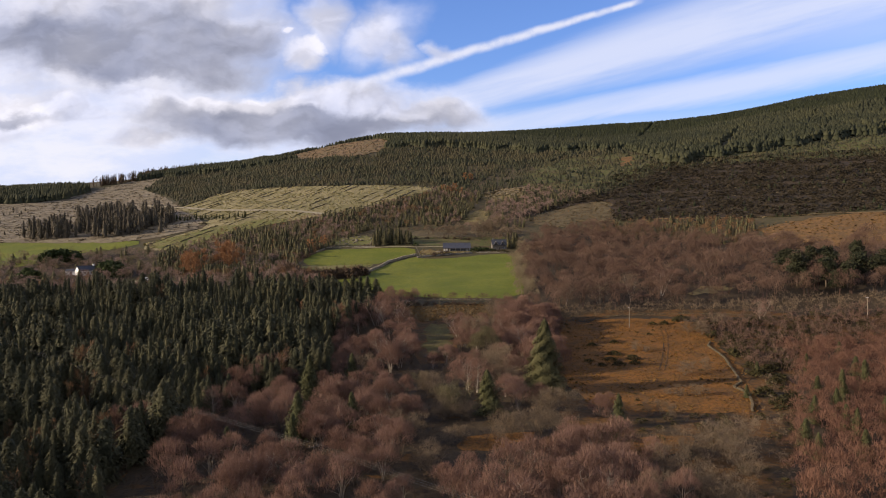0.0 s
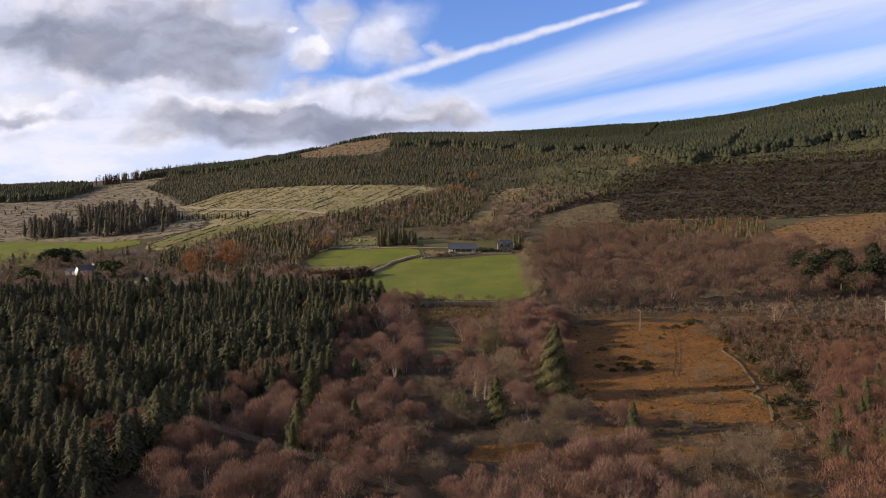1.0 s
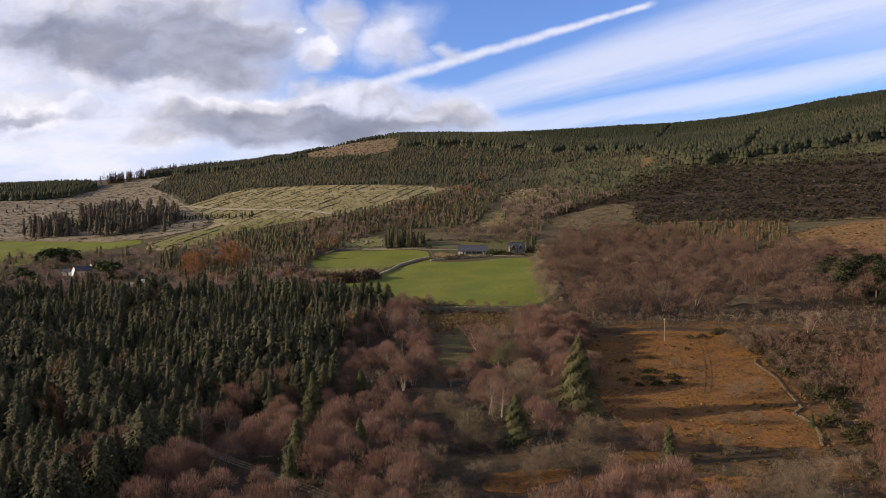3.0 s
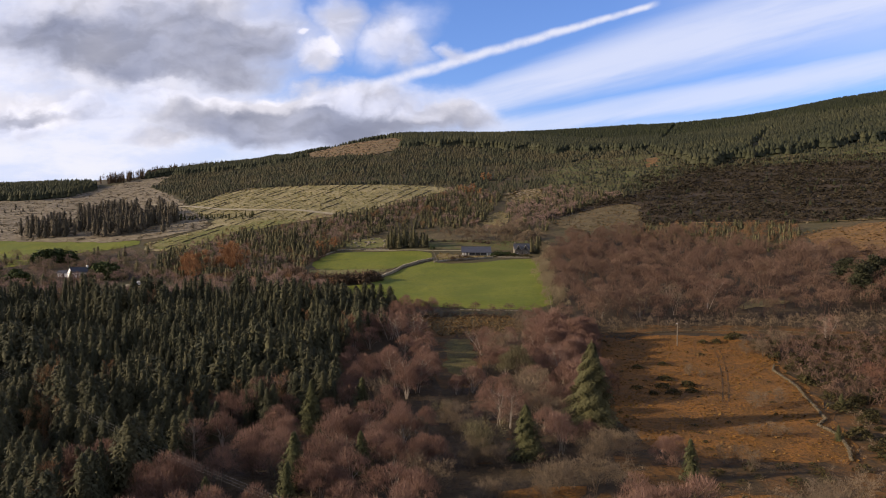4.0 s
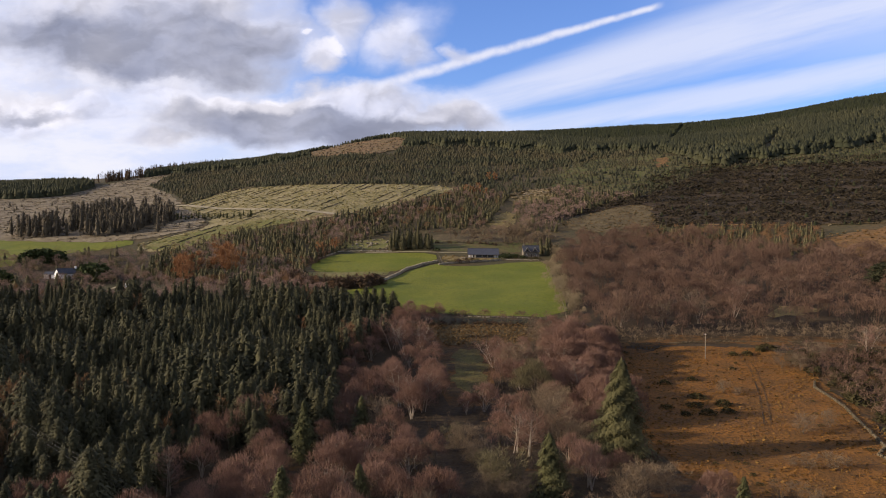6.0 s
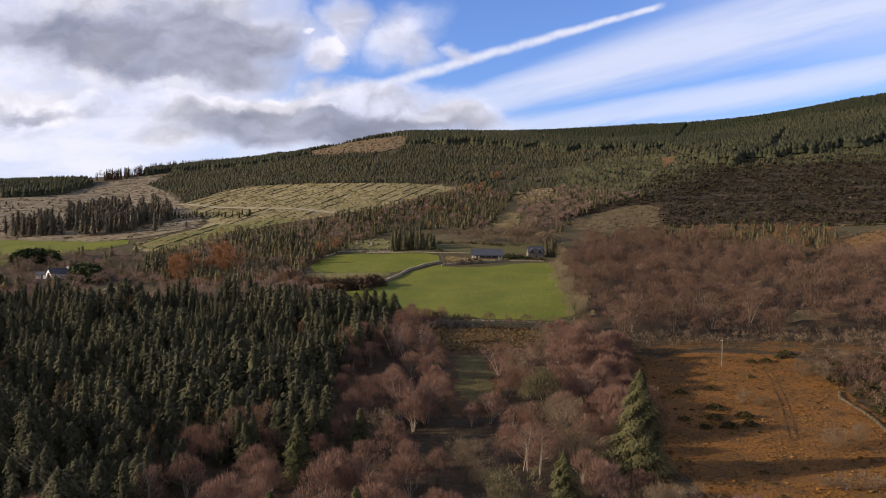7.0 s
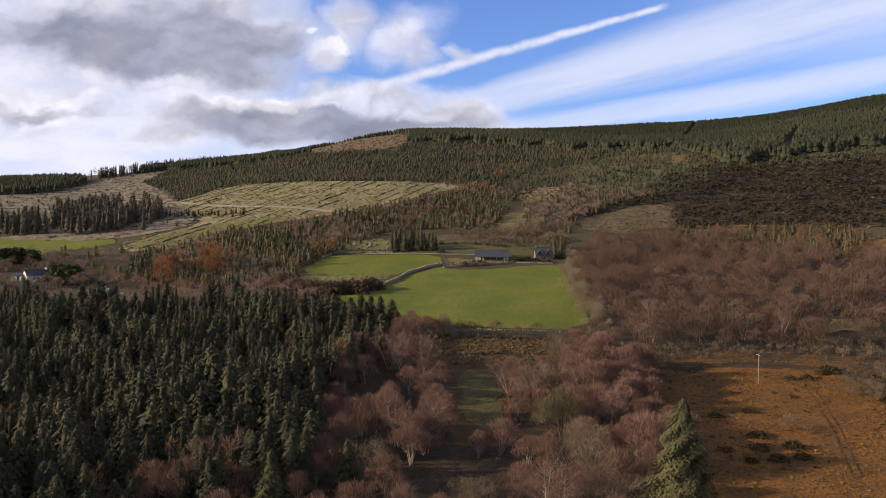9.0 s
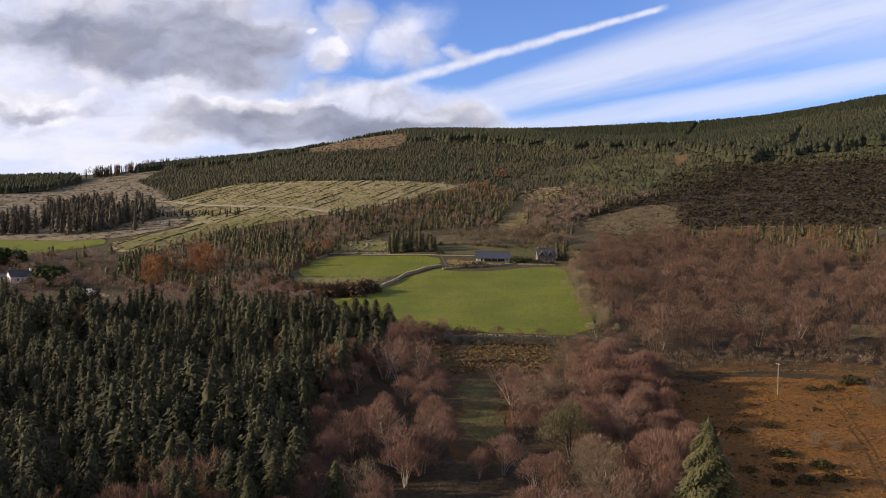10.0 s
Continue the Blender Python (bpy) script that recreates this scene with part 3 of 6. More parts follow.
def lumpy_conifer(rng, rings, sides, radius, sprays, size, full=0.8, ragged=0.3, base=0.03, core=0.66):
    """Crown of a conifer one metre high: a soft uneven cone of whorls, roughened with short sprays of needles."""
    v, f = [], []
    for i in range(rings):
        q = (i + 0.35 * rng.uniform(-1, 1)) / rings
        whorl = 1.1 if i % 2 else 0.84
        a = np.arange(sides) * 2 * np.pi / sides + (0.5 * (i % 2) + rng.uniform(-0.2, 0.2)) * 2 * np.pi / sides
        r = core * radius * ((1 - max(q, 0.0)) ** full + 0.015) * whorl * (1 + ragged * rng.uniform(-1.0, 1.0, sides))
        z = base + (0.98 - base) * q + rng.uniform(-0.35, 0.35, sides) / rings
        v.append(np.stack([np.cos(a) * r, np.sin(a) * r, z], 1))
    v = np.concatenate(v + [np.array([[0, 0, 1.0]])])
    k, nxt = np.arange(sides), (np.arange(sides) + 1) % sides
    for i in range(rings - 1):
        f += [np.stack([k, nxt, nxt + sides], 1) + i * sides, np.stack([k, nxt + sides, k + sides], 1) + i * sides]
    f.append(np.stack([k + (rings - 1) * sides, nxt + (rings - 1) * sides, np.full(sides, rings * sides)], 1))
    q, a = rng.uniform(0, 0.97, sprays) ** 0.9, rng.uniform(0, 6.2832, sprays)
    lobes = 1 + 0.6 * ragged * (np.sin(a * 3 + q * 11 + rng.uniform(0, 6)) + np.sin(a * 5 - q * 37))
    r = radius * ((1 - q) ** full + 0.01) * rng.uniform(max(core, 0.6), 1.05, sprays) * lobes
    d, t = np.stack([np.cos(a), np.sin(a), 0 * a], 1), np.stack([-np.sin(a), np.cos(a), 0 * a], 1)
    up = np.array([0, 0, 1.0])
    root = d * r[:, None] + up * (base + (0.98 - base) * q)[:, None]
    way = d * 0.55 + t * rng.normal(0, 0.3, (sprays, 1)) - up * rng.normal(0.5, 0.4, (sprays, 1))
    way *= (size * rng.uniform(0.5, 1.4, sprays) * (1.1 - 0.5 * q) / np.linalg.norm(way, axis=1))[:, None]
    side = (t + up * rng.normal(0, 0.2, (sprays, 1))) * (size * rng.uniform(0.18, 0.36, sprays))[:, None]
    w = np.stack([root + side, root - side, root + way], 1).reshape(-1, 3)
    return join([(v, np.concatenate(f)), (w, np.arange(3 * sprays).reshape(-1, 3))])


def clumped_crown(rng, hubs, leaves, spread, size, base=0.4, leaf=0.035):
    """Evergreen crown of uneven leafy clumps on a one-metre tree, bare below the base."""
    at, parts = [], []
    for k in range(hubs):
        a, q = k * 2.4 + rng.uniform(-0.5, 0.5), (k + rng.uniform(0, 1)) / hubs
        r = spread * np.sqrt(max(0.06, 1 - q**1.6)) * rng.uniform(0.3, 1.0)
        c = np.array([np.cos(a) * r, np.sin(a) * r, base + (0.97 - size * 0.6 - base) * q])
        at.append(c)
        parts.append(limb((0, 0, c[2] * 0.82), c, 0.009, 0.004, 3))
    pick = rng.integers(hubs, size=leaves)
    d = rng.normal(0, 1, (leaves, 3))
    d /= np.linalg.norm(d, axis=1)[:, None]
    p = np.array(at)[pick] + d * size * (1, 1, 0.62) * rng.uniform(0.55, 1.05, (leaves, 1))
    way = d * 0.5 + rng.normal(0, 0.4, (leaves, 3)) + (0, 0, 0.25)
    way *= (leaf * rng.uniform(0.6, 1.5, leaves) / np.linalg.norm(way, axis=1))[:, None]
    side = np.cross(way, d + rng.normal(0, 0.5, (leaves, 3)))
    side = side / (np.linalg.norm(side, axis=1)[:, None] + 1e-9) * leaf * 0.45
    v = np.stack([p - side, p + side, p + way * 1.3], 1).reshape(-1, 3)
    return join([(v, np.arange(3 * leaves).reshape(-1, 3))] + parts)


def far_conifer(rng, radius, skirts=((0.02, 0.6, 1.0), (0.27, 0.82, 0.72), (0.55, 1.0, 0.42))):
    """A conifer for distant slopes, one metre high: skirts of uneven points."""
    parts = []
    for z0, z1, r in skirts:
        r = r * radius
        a = np.sort(rng.uniform(0, 6.28, 1) + np.arange(5) * 1.2566 + rng.uniform(-0.25, 0.25, 5))
        rr = r * rng.uniform(0.75, 1.25, 5)
        ring = np.stack([np.cos(a) * rr, np.sin(a) * rr, z0 + rng.uniform(-0.05, 0.1, 5)], 1)
        top = np.array([[rng.uniform(-0.02, 0.02), rng.uniform(-0.02, 0.02), z1]])
        parts.append((np.concatenate([ring, top]), [(i, (i + 1) % 5, 5) for i in range(5)]))
    return join(parts)


def bare_tree(rng, limbs, twigs, spread, thick, twig_len, twig_wide, base=0.25, lean=0.05, stems=1):
    """A leafless tree one metre high: (stem and limbs), (haze of fine twigs)."""
    wood, tips = [], []
    for s in range(stems):
        foot = np.array([rng.uniform(-1, 1), rng.uniform(-1, 1), 0]) * 0.06 * (stems > 1)
        away = np.array([rng.normal(0, lean), rng.normal(0, lean), 0]) + foot * (3 if stems > 1 else 0)
        knees = [foot, foot * 1.3 + away * 0.4 + (0, 0, 0.4), foot * 1.6 + away * 0.8 + (0, 0, 0.7), foot * 1.6 + away + (0, 0, 0.95)]
        for k in range(3):
            wood.append(limb(knees[k], knees[k + 1], thick * (1 - 0.32 * k), thick * (1 - 0.32 * (k + 1)), 5))
        for i in range(limbs):
            h = base + (0.9 - base) * (i + rng.uniform(0, 1)) / limbs
            k = 0 if h < 0.4 else 1 if h < 0.7 else 2
            heights = (0, 0.4, 0.7, 0.95)
            q = (h - heights[k]) / (heights[k + 1] - heights[k])
            root = knees[k] * (1 - q) + knees[k + 1] * q
            a, out = rng.uniform(0, 6.28), spread * np.sqrt(max(0.05, 1 - ((h - 0.42) / 0.62) ** 2)) * rng.uniform(0.55, 1.0)
            end = root + (np.cos(a) * out, np.sin(a) * out, out * rng.uniform(0.35, 0.95))
            end[2] = min(end[2], 1.0)
            mid = (root + end) / 2 + (0, 0, -0.02)
            wood += [limb(root, mid, thick * 0.35, thick * 0.2, 3), limb(mid, end, thick * 0.2, thick * 0.07, 3)]
            tips += [(mid, end, root)]
    v, f = [], []
    for t in range(twigs):
        mid, end, root = tips[rng.integers(len(tips))]
        q = rng.uniform(0.1, 1.15)
        at = mid * (1 - q) + end * q + rng.normal(0, spread * 0.14, 3)
        way = (end - root) / (np.linalg.norm(end - root) + 1e-6) * 0.6 + rng.normal(0, 0.4, 3) + (0, 0, 0.4)
        way = way / np.linalg.norm(way) * twig_len * rng.uniform(0.5, 1.3)
        side = np.cross(way, rng.normal(0, 1, 3))
        side = side / (np.linalg.norm(side) + 1e-9) * twig_wide * rng.uniform(0.6, 1.3)
        n = len(v)
        v += [at - side, at + side, at + way]
        f.append((n, n + 1, n + 2))
    return join(wood), (np.array(v), np.array(f))


def dome_tree(rng, puffs, twigs, spread, size, thick, twig_len, twig_wide, stems=3, low=0.5):
    """A leafless tree one metre high whose crown is a cluster of rounded sprays of twigs: (stems and limbs), (twigs)."""
    hubs, wood = [], []
    for k in range(puffs):
        a, q = k * 2.4 + rng.uniform(-0.5, 0.5), np.sqrt((k + 0.3) / puffs)
        r = size * rng.uniform(0.8, 1.15)
        z = min(0.98 - r, low + (0.98 - size - low) * (1 - q**1.7) + rng.uniform(-0.08, 0.05))
        hubs.append((np.array([np.cos(a) * spread * q, np.sin(a) * spread * q, z]), r))
    feet = [np.array([rng.normal(0, 0.03), rng.normal(0, 0.03), 0]) for _ in range(stems)]
    for k, (c, r) in enumerate(hubs):
        foot = feet[k % stems]
        knee = foot * 0.7 + c * (0.3, 0.3, 0.62) + rng.normal(0, 0.012, 3)
        wood += [limb(foot, knee, thick, thick * 0.65, 4), limb(knee, c, thick * 0.6, thick * 0.3, 3)]
        for _ in range(2):
            d = rng.normal(0, 1, 3)
            d[2] = abs(d[2])
            wood.append(limb(c - (0, 0, r * 0.4), c + d / np.linalg.norm(d) * r * 0.8, thick * 0.32, thick * 0.1, 3))
    weight = np.array([r**2 for _, r in hubs])
    pick = rng.choice(len(hubs), twigs, p=weight / weight.sum())
    d = rng.normal(0, 1, (twigs, 3))
    d /= np.linalg.norm(d, axis=1)[:, None]
    d[:, 2] = np.where(d[:, 2] < -0.35, -d[:, 2], d[:, 2])
    c, r = np.array([h[0] for h in hubs])[pick], np.array([h[1] for h in hubs])[pick][:, None]
    at = c + d * r * rng.uniform(0.3, 0.9, (twigs, 1)) ** 0.6
    way = d * 0.45 + rng.normal(0, 0.28, (twigs, 3)) + (0, 0, 0.75)
    way = way / np.linalg.norm(way, axis=1)[:, None] * twig_len * rng.uniform(0.5, 1.3, (twigs, 1))
    side = np.cross(way, d + rng.normal(0, 0.45, (twigs, 3)))
    side = side / np.linalg.norm(side, axis=1)[:, None] * twig_wide * rng.uniform(0.6, 1.3, (twigs, 1))
    return join(wood), (np.stack([at - side, at + side, at + way], 1).reshape(-1, 3), np.arange(twigs * 3).reshape(-1, 3))


def grove(name, kinds, x, y, height, mat, rng, label, category, slim=(0.85, 1.2), sink=0.2, smooth=False):
    """Many like trees too many to count, as one mesh: kinds are crowns one metre high."""
    z = ground_z(x, y) - sink
    pick = rng.integers(len(kinds), size=len(x))
    vs, fs, ts, n = [], [], [], 0
    for k, (v, f) in enumerate(kinds):
        at = np.nonzero(pick == k)[0]
        if not len(at):
            continue
        h = height[at]
        w = h * rng.uniform(*slim, len(at))
        a = rng.uniform(0, 6.28, len(at))
        c, s = np.cos(a)[:, None], np.sin(a)[:, None]
        px = (v[None, :, 0] * c - v[None, :, 1] * s) * w[:, None] + x[at][:, None]
        py = (v[None, :, 0] * s + v[None, :, 1] * c) * w[:, None] + y[at][:, None]
        pz = v[None, :, 2] * h[:, None] + z[at][:, None]
        vs.append(np.stack([px, py, pz], -1).reshape(-1, 3))
        fs.append((f[None] + (np.arange(len(at)) * len(v))[:, None, None]).reshape(-1, 3) + n)
        ts.append(np.repeat(rng.uniform(0, 1, len(at)), len(v)))
        n += len(at) * len(v)
    return tagged(mesh_from(name, np.concatenate(vs), np.concatenate(fs), mat, tint=np.concatenate(ts), smooth=smooth), label, category, kind="stuff")


def tree(name, label, category, group, pieces):
    """One tree as a thing, one metre high, from (part name, (verts, tris), material)."""
    root = tagged(new(name), label, category, group)
    for part_name, (v, f), mat in pieces:
        mesh_from(part_name, v, f, mat, parent=root, smooth=True)
    return root


def plant(models, x, y, heights, rng, slim=(0.9, 1.15), sink=0.15):
    """Copies of the models at plan places; the models themselves take the first places."""
    for i in range(len(x)):
        m, first = models[i % len(models)], i < len(models)
        w = heights[i] * rng.uniform(*slim)
        at = Matrix.LocRotScale((x[i], y[i], float(ground_z(x[i], y[i])) - sink), Euler((rng.normal(0, 0.02), rng.normal(0, 0.02), rng.uniform(0, 6.28))), None)
        ob = m if first else copy_thing(m, at)
        ob.matrix_basis = at @ Matrix.Diagonal((w, w, heights[i], 1))


def bush(rng, leaves, flat=0.8, size=0.16):
    """A dense low bush one metre high: an uneven dome of small leafy clumps."""
    a, q = rng.uniform(0, 6.28, leaves), rng.uniform(0, 1, leaves)
    r = np.sqrt(1 - q**2) * flat * rng.uniform(0.55, 1.05, leaves)
    at = np.stack([np.cos(a) * r, np.sin(a) * r, 0.05 + q * rng.uniform(0.6, 0.92, leaves)], 1)
    at[:, :2] *= 1 + 0.18 * np.sin(3 * a + rng.uniform(0, 6))[:, None]
    v = (at[:, None] + rng.normal(0, size * 0.62, (leaves, 3, 3))).reshape(-1, 3)
    v[:, 2] = np.maximum(v[:, 2], 0)
    return v, np.arange(leaves * 3).reshape(-1, 3)


rng = np.random.default_rng(11)
TRUNK = limb((0, 0, 0), (0, 0, 0.6), 0.014, 0.007, 6)
WOODS = (NEAR_PLANTATION, WOOD_R, WOOD_NEAR_R, WOOD_MID)
for k, wood in enumerate(WOODS):
    cover("woodland_floor", wood, LITTER_M, "leaf litter under the trees, darkened for the shade between crowns", "woodland floor", 0.05, 6.0, 1.0)

# ---- near plantation of spruce: the nearest as single trees, the rest as one stand ----
px, py = scatter(NEAR_PLANTATION, 4.3, rng)
lane = np.sin(px * 0.09 + py * 0.16 + 1.2 * np.sin(py * 0.05)) > -0.93
seen = (np.abs(px) < 0.62 * (py + 10)) & (py > 110) & lane
px, py = px[seen], py[seen]
swell = 1 + 0.28 * np.sin(px * 0.083 + 0.6) * np.sin(py * 0.071 + 1.1) + 0.14 * np.sin(px * 0.23 + py * 0.19)
tall = 11.0 * swell * rng.uniform(0.74, 1.22, len(px))
larchy = rng.uniform(size=len(px)) < 0.015 + 0.05 * ((px > -110) & (py < 270))
green = np.nonzero(~larchy)[0]
near = green[np.argsort(py[green] - 0.25 * px[green])[:290]]
rest = np.setdiff1d(green, near)
models = [tree("spruce_tree", "dark green spruce in a dense plantation", "tree", "plantation spruces",
               [("trunk", TRUNK, BARK_M), ("crown", lumpy_conifer(rng, 8, 6, 0.25, 1000, 0.06, full=0.7, ragged=0.35, core=0.55), SPRUCE_M)]) for _ in range(7)]
plant(models, px[near], py[near], tall[near], rng, (0.85, 1.25))
grove("spruce_stand", [lumpy_conifer(rng, 5, 5, 0.25, 230, 0.095, full=0.7, ragged=0.35, core=0.55) for _ in range(8)], px[rest], py[rest], tall[rest], SPRUCE_M, rng,
      "dense dark green spruce plantation", "forest", (0.8, 1.3), smooth=True)
CORNER = [(-44, 374, 11), (-40, 371, 13), (-36, 369, 13), (-32, 367, 13), (-28, 366, 12), (-37, 363, 12), (-33, 360, 10), (-26, 361, 9), (-42, 366, 11)]
cx, cy, ch = (np.array(c, float) for c in zip(*CORNER))
plant([tree("spruce_tree", "tall dark green spruce at the pasture's corner", "tree", "spruces at the pasture's corner",
            [("trunk", TRUNK, BARK_M), ("crown", lumpy_conifer(rng, 8, 6, 0.3, 1300, 0.065, full=0.65, ragged=0.4, core=0.55), SPRUCE_M)]) for _ in range(3)], cx, cy, ch, rng, (0.9, 1.2))
thin = [bare_tree(rng, 14, 420, 0.2, 0.012, 0.1, 0.004, base=0.1) for _ in range(4)]
models = [tree("larch_tree", "leafless rusty larch among dark spruces", "tree", "larches in the plantation",
               [("trunk", wood, BARK_M), ("crown", twigs, LARCH_M)]) for wood, twigs in thin]
plant(models, px[larchy], py[larchy], tall[larchy] * 0.95, rng)

# ---- the birch wood, tree by tree: plan places and heights ----
BIRCHES_WEST = [(-75, 192, 9), (-78, 190, 8), (-79, 182, 8), (-58, 183, 9), (-62, 182, 8), (-54, 184, 8), (-57, 214, 8), (-55, 231, 9), (-54, 240, 9), (-61, 232, 8), (-59, 230, 7), (-44, 217, 9), (-45, 202, 9), (-47, 199, 8), (-40, 193, 8), (-79, 189, 9), (-57, 187, 8)]
BIRCHES_GLADE = [(-37, 312, 10), (-31, 308, 9), (-28, 267, 9), (-22, 273, 9), (-30, 258, 9), (-26, 265, 8), (-20, 271, 8), (-12, 258, 10), (-8, 268, 9), (-15, 252, 9), (-10, 283, 8), (-32, 238, 7), (-34, 232, 7), (-25, 356, 8), (-21, 360, 9), (-15, 357, 8), (-9, 359, 7), (-19, 352, 8), (-24, 348, 8)]
BIRCHES_MID = [(-29, 206, 9), (-27, 211, 9), (-23, 211, 9), (-18, 205, 9), (-19, 199, 9), (-15, 198, 8), (-8, 198, 8), (-10, 194, 8), (-30, 193, 9), (-26, 196, 8), (-22, 186, 8), (-27, 181, 8), (-13, 179, 8), (-10, 179, 7), (-30, 184, 8), (-21, 168, 8), (-16, 164, 8), (-11, 167, 8), (-24, 153, 8)]
BIRCHES_EAST = [(7, 231, 9), (30, 317, 11), (36, 320, 11), (43, 308, 11), (38, 301, 10), (25, 280, 9), (49, 326, 9), (52, 322, 8), (26, 242, 8), (32, 258, 8), (46, 197, 7), (44, 198, 6), (34, 296, 12), (40, 291, 11), (44, 299, 11), (33, 309, 11), (46, 315, 10), (41, 322, 10), (37, 284, 10), (36, 262, 9), (40, 252, 8), (34, 246, 8), (30, 236, 8), (36, 236, 7), (38, 270, 9)]
BIRCHES_FRONT = [(15, 151, 9), (21, 159, 9), (25, 156, 9), (30, 162, 9), (35, 164, 9), (41, 166, 9), (11, 141, 9), (16, 138, 9), (21, 147, 9), (25, 143, 9), (30, 146, 9), (35, 149, 9), (38, 146, 9), (8, 133, 9), (12, 130, 9), (18, 130, 9), (24, 129, 9), (30, 131, 9), (33, 128, 9)]
BIRCHES_FOOT = [(-58, 177, 9), (-56, 159, 9), (-49, 163, 9), (-35, 160, 9), (-31, 161, 8), (-38, 148, 9), (-12, 138, 8), (-8, 138, 8), (-40, 136, 8), (-33, 135, 8), (-36, 151, 9), (-50, 150, 8), (-46, 172, 7)]
PALE_BIRCHES = [(-60, 205, 9), (-25, 322, 10), (-20, 317, 10), (-15, 320, 10), (10, 225, 9), (13, 224, 8), (10, 303, 8), (30, 289, 11), (33, 272, 10), (-12, 258, 9), (-53, 238, 9), (-36, 151, 8), (17, 132, 9), (30, 136, 9), (109, 359, 11), (138, 315, 9), (-18, 262, 10)]
WILLOWS = [(-46, 239, 7), (-21, 240, 8), (0, 229, 5), (1, 216, 5), (17, 293, 10), (27, 327, 9), (21, 255, 8), (21, 230, 9), (18, 244, 7), (30, 198, 7), (28, 197, 6), (37, 201, 5), (19, 184, 6), (3, 197, 5), (8, 197, 4), (57, 198, 4), (61, 194, 4), (7, 180, 4), (-2, 164, 5), (16, 180, 3)]
WILLOWS_FRONT = [(56, 162, 6), (62, 165, 6), (69, 171, 6), (48, 152, 6), (51, 142, 6), (41, 140, 6), (64, 154, 6), (53, 136, 6), (-10, 189, 5), (-5, 184, 5), (2, 196, 4), (32, 183, 5), (27, 186, 5), (80, 239, 4), (89, 243, 4), (71, 216, 3), (76, 216, 3), (102, 299, 5), (106, 295, 5), (117, 308, 5), (74, 274, 3)]
SALLOWS = [(-4, 232, 4), (4, 208, 6), (6, 204, 6), (5, 201, 5)]
LONE_SPRUCES = [(-37, 223, 13), (-34, 187, 11), (-34, 179, 9), (-26, 238, 10), (-21, 196, 9), (47, 189, 8), (-39, 243, 6), (-74, 194, 9), (96, 188, 7), (104, 192, 7), (100, 180, 6), (84, 168, 7), (84, 162, 6), (103, 238, 4), (89, 212, 4), (-49, 178, 7), (108, 196, 8), (112, 204, 8), (106, 206, 7), (124, 214, 8), (128, 226, 7), (118, 236, 6), (136, 250, 7), (98, 172, 8), (93, 160, 7), (112, 184, 7), (120, 190, 8)]


def trees_at(places, models, slim, companions=0.0, shrink=0.8):
    """Trees at plan places (x, y, height), some with a smaller one close by."""
    rows = [tuple(p) for p in places]
    for x, y, h in places:
        if rng.uniform() < companions:
            a = rng.uniform(0, 6.28)
            rows.append((x + 3.6 * math.cos(a), y + 3.6 * math.sin(a), h * shrink * rng.uniform(0.75, 1.1)))
    x, y, h = (np.array(c, float) for c in zip(*rows))
    plant(models, x, y, h * rng.uniform(1.0, 1.2, len(h)), rng, slim)


def bare_models(name, label, group, count, bark, twig, make=bare_tree, **shape):
    return [tree(name, label, "tree", group, [("trunk", wood, bark), ("crown", twigs, twig)]) for wood, twigs in (make(rng, **shape) for _ in range(count))]


OPEN = [[(-8, 330), (9, 330), (10, 266), (-6, 270)], [(-14, 247), (10, 247), (12, 205), (4, 198), (-4, 205), (-2, 222), (-14, 230)], [(-2, 196), (26, 200), (30, 170), (8, 158), (-6, 172)], [(45, 200), (75, 200), (75, 172), (45, 172)]]
px, py = scatter(WOOD_MID, 7.6, rng, without=OPEN + [[(-90, 190), (-44, 190), (-44, 250), (-90, 250)], [(-90, 110), (-52, 110), (-52, 200), (-90, 200)]])
listed = np.array([p[:2] for p in BIRCHES_WEST + BIRCHES_GLADE + BIRCHES_MID + BIRCHES_EAST + BIRCHES_FRONT + BIRCHES_FOOT + PALE_BIRCHES + LONE_SPRUCES + WILLOWS + WILLOWS_FRONT + [(33, 224, 22), (33, 224, 22), (15, 202, 12), (19, 268, 13)]])
clear = np.array([np.hypot(*(listed - q).T).min() for q in zip(px, py)]) > 5.2
clear &= np.hypot(px - 33, py - 224) > 10
FILLERS = [(x, y, h) for x, y, h in zip(px[clear], py[clear], rng.uniform(5.5, 9.0, clear.sum()))]
FILLERS = [p for k, p in enumerate(FILLERS) if k % 5]
birches = bare_models("birch_tree", "leafless birch with a haze of purple-brown twigs", "bare birches", 6, BARK_M, BIRCH_TWIG_M, dome_tree,
                      puffs=10, twigs=2600, spread=0.29, size=0.2, thick=0.007, twig_len=0.1, twig_wide=0.0032, stems=3, low=0.26)
birches += bare_models("birch_tree", "leafless birch with pale stems and purple-brown twigs", "bare birches", 4, BIRCH_BARK_M, BIRCH_TWIG_M, dome_tree,
                       puffs=9, twigs=2100, spread=0.31, size=0.2, thick=0.0075, twig_len=0.11, twig_wide=0.0032, stems=4, low=0.32)
dense = bare_models("tall_birch_tree", "tall leafless birch with a dense purple-brown crown", "birches beside the bracken field", 4, BARK_M, BIRCH_TWIG_M, dome_tree,
                    puffs=14, twigs=4400, spread=0.32, size=0.19, thick=0.007, twig_len=0.08, twig_wide=0.0027, stems=3, low=0.2)
px, py = scatter([(27, 208), (38, 208), (50, 318), (34, 330), (28, 286), (34, 262), (26, 236)], 6.5, rng)
px, py = px[py > 243], py[py > 243]
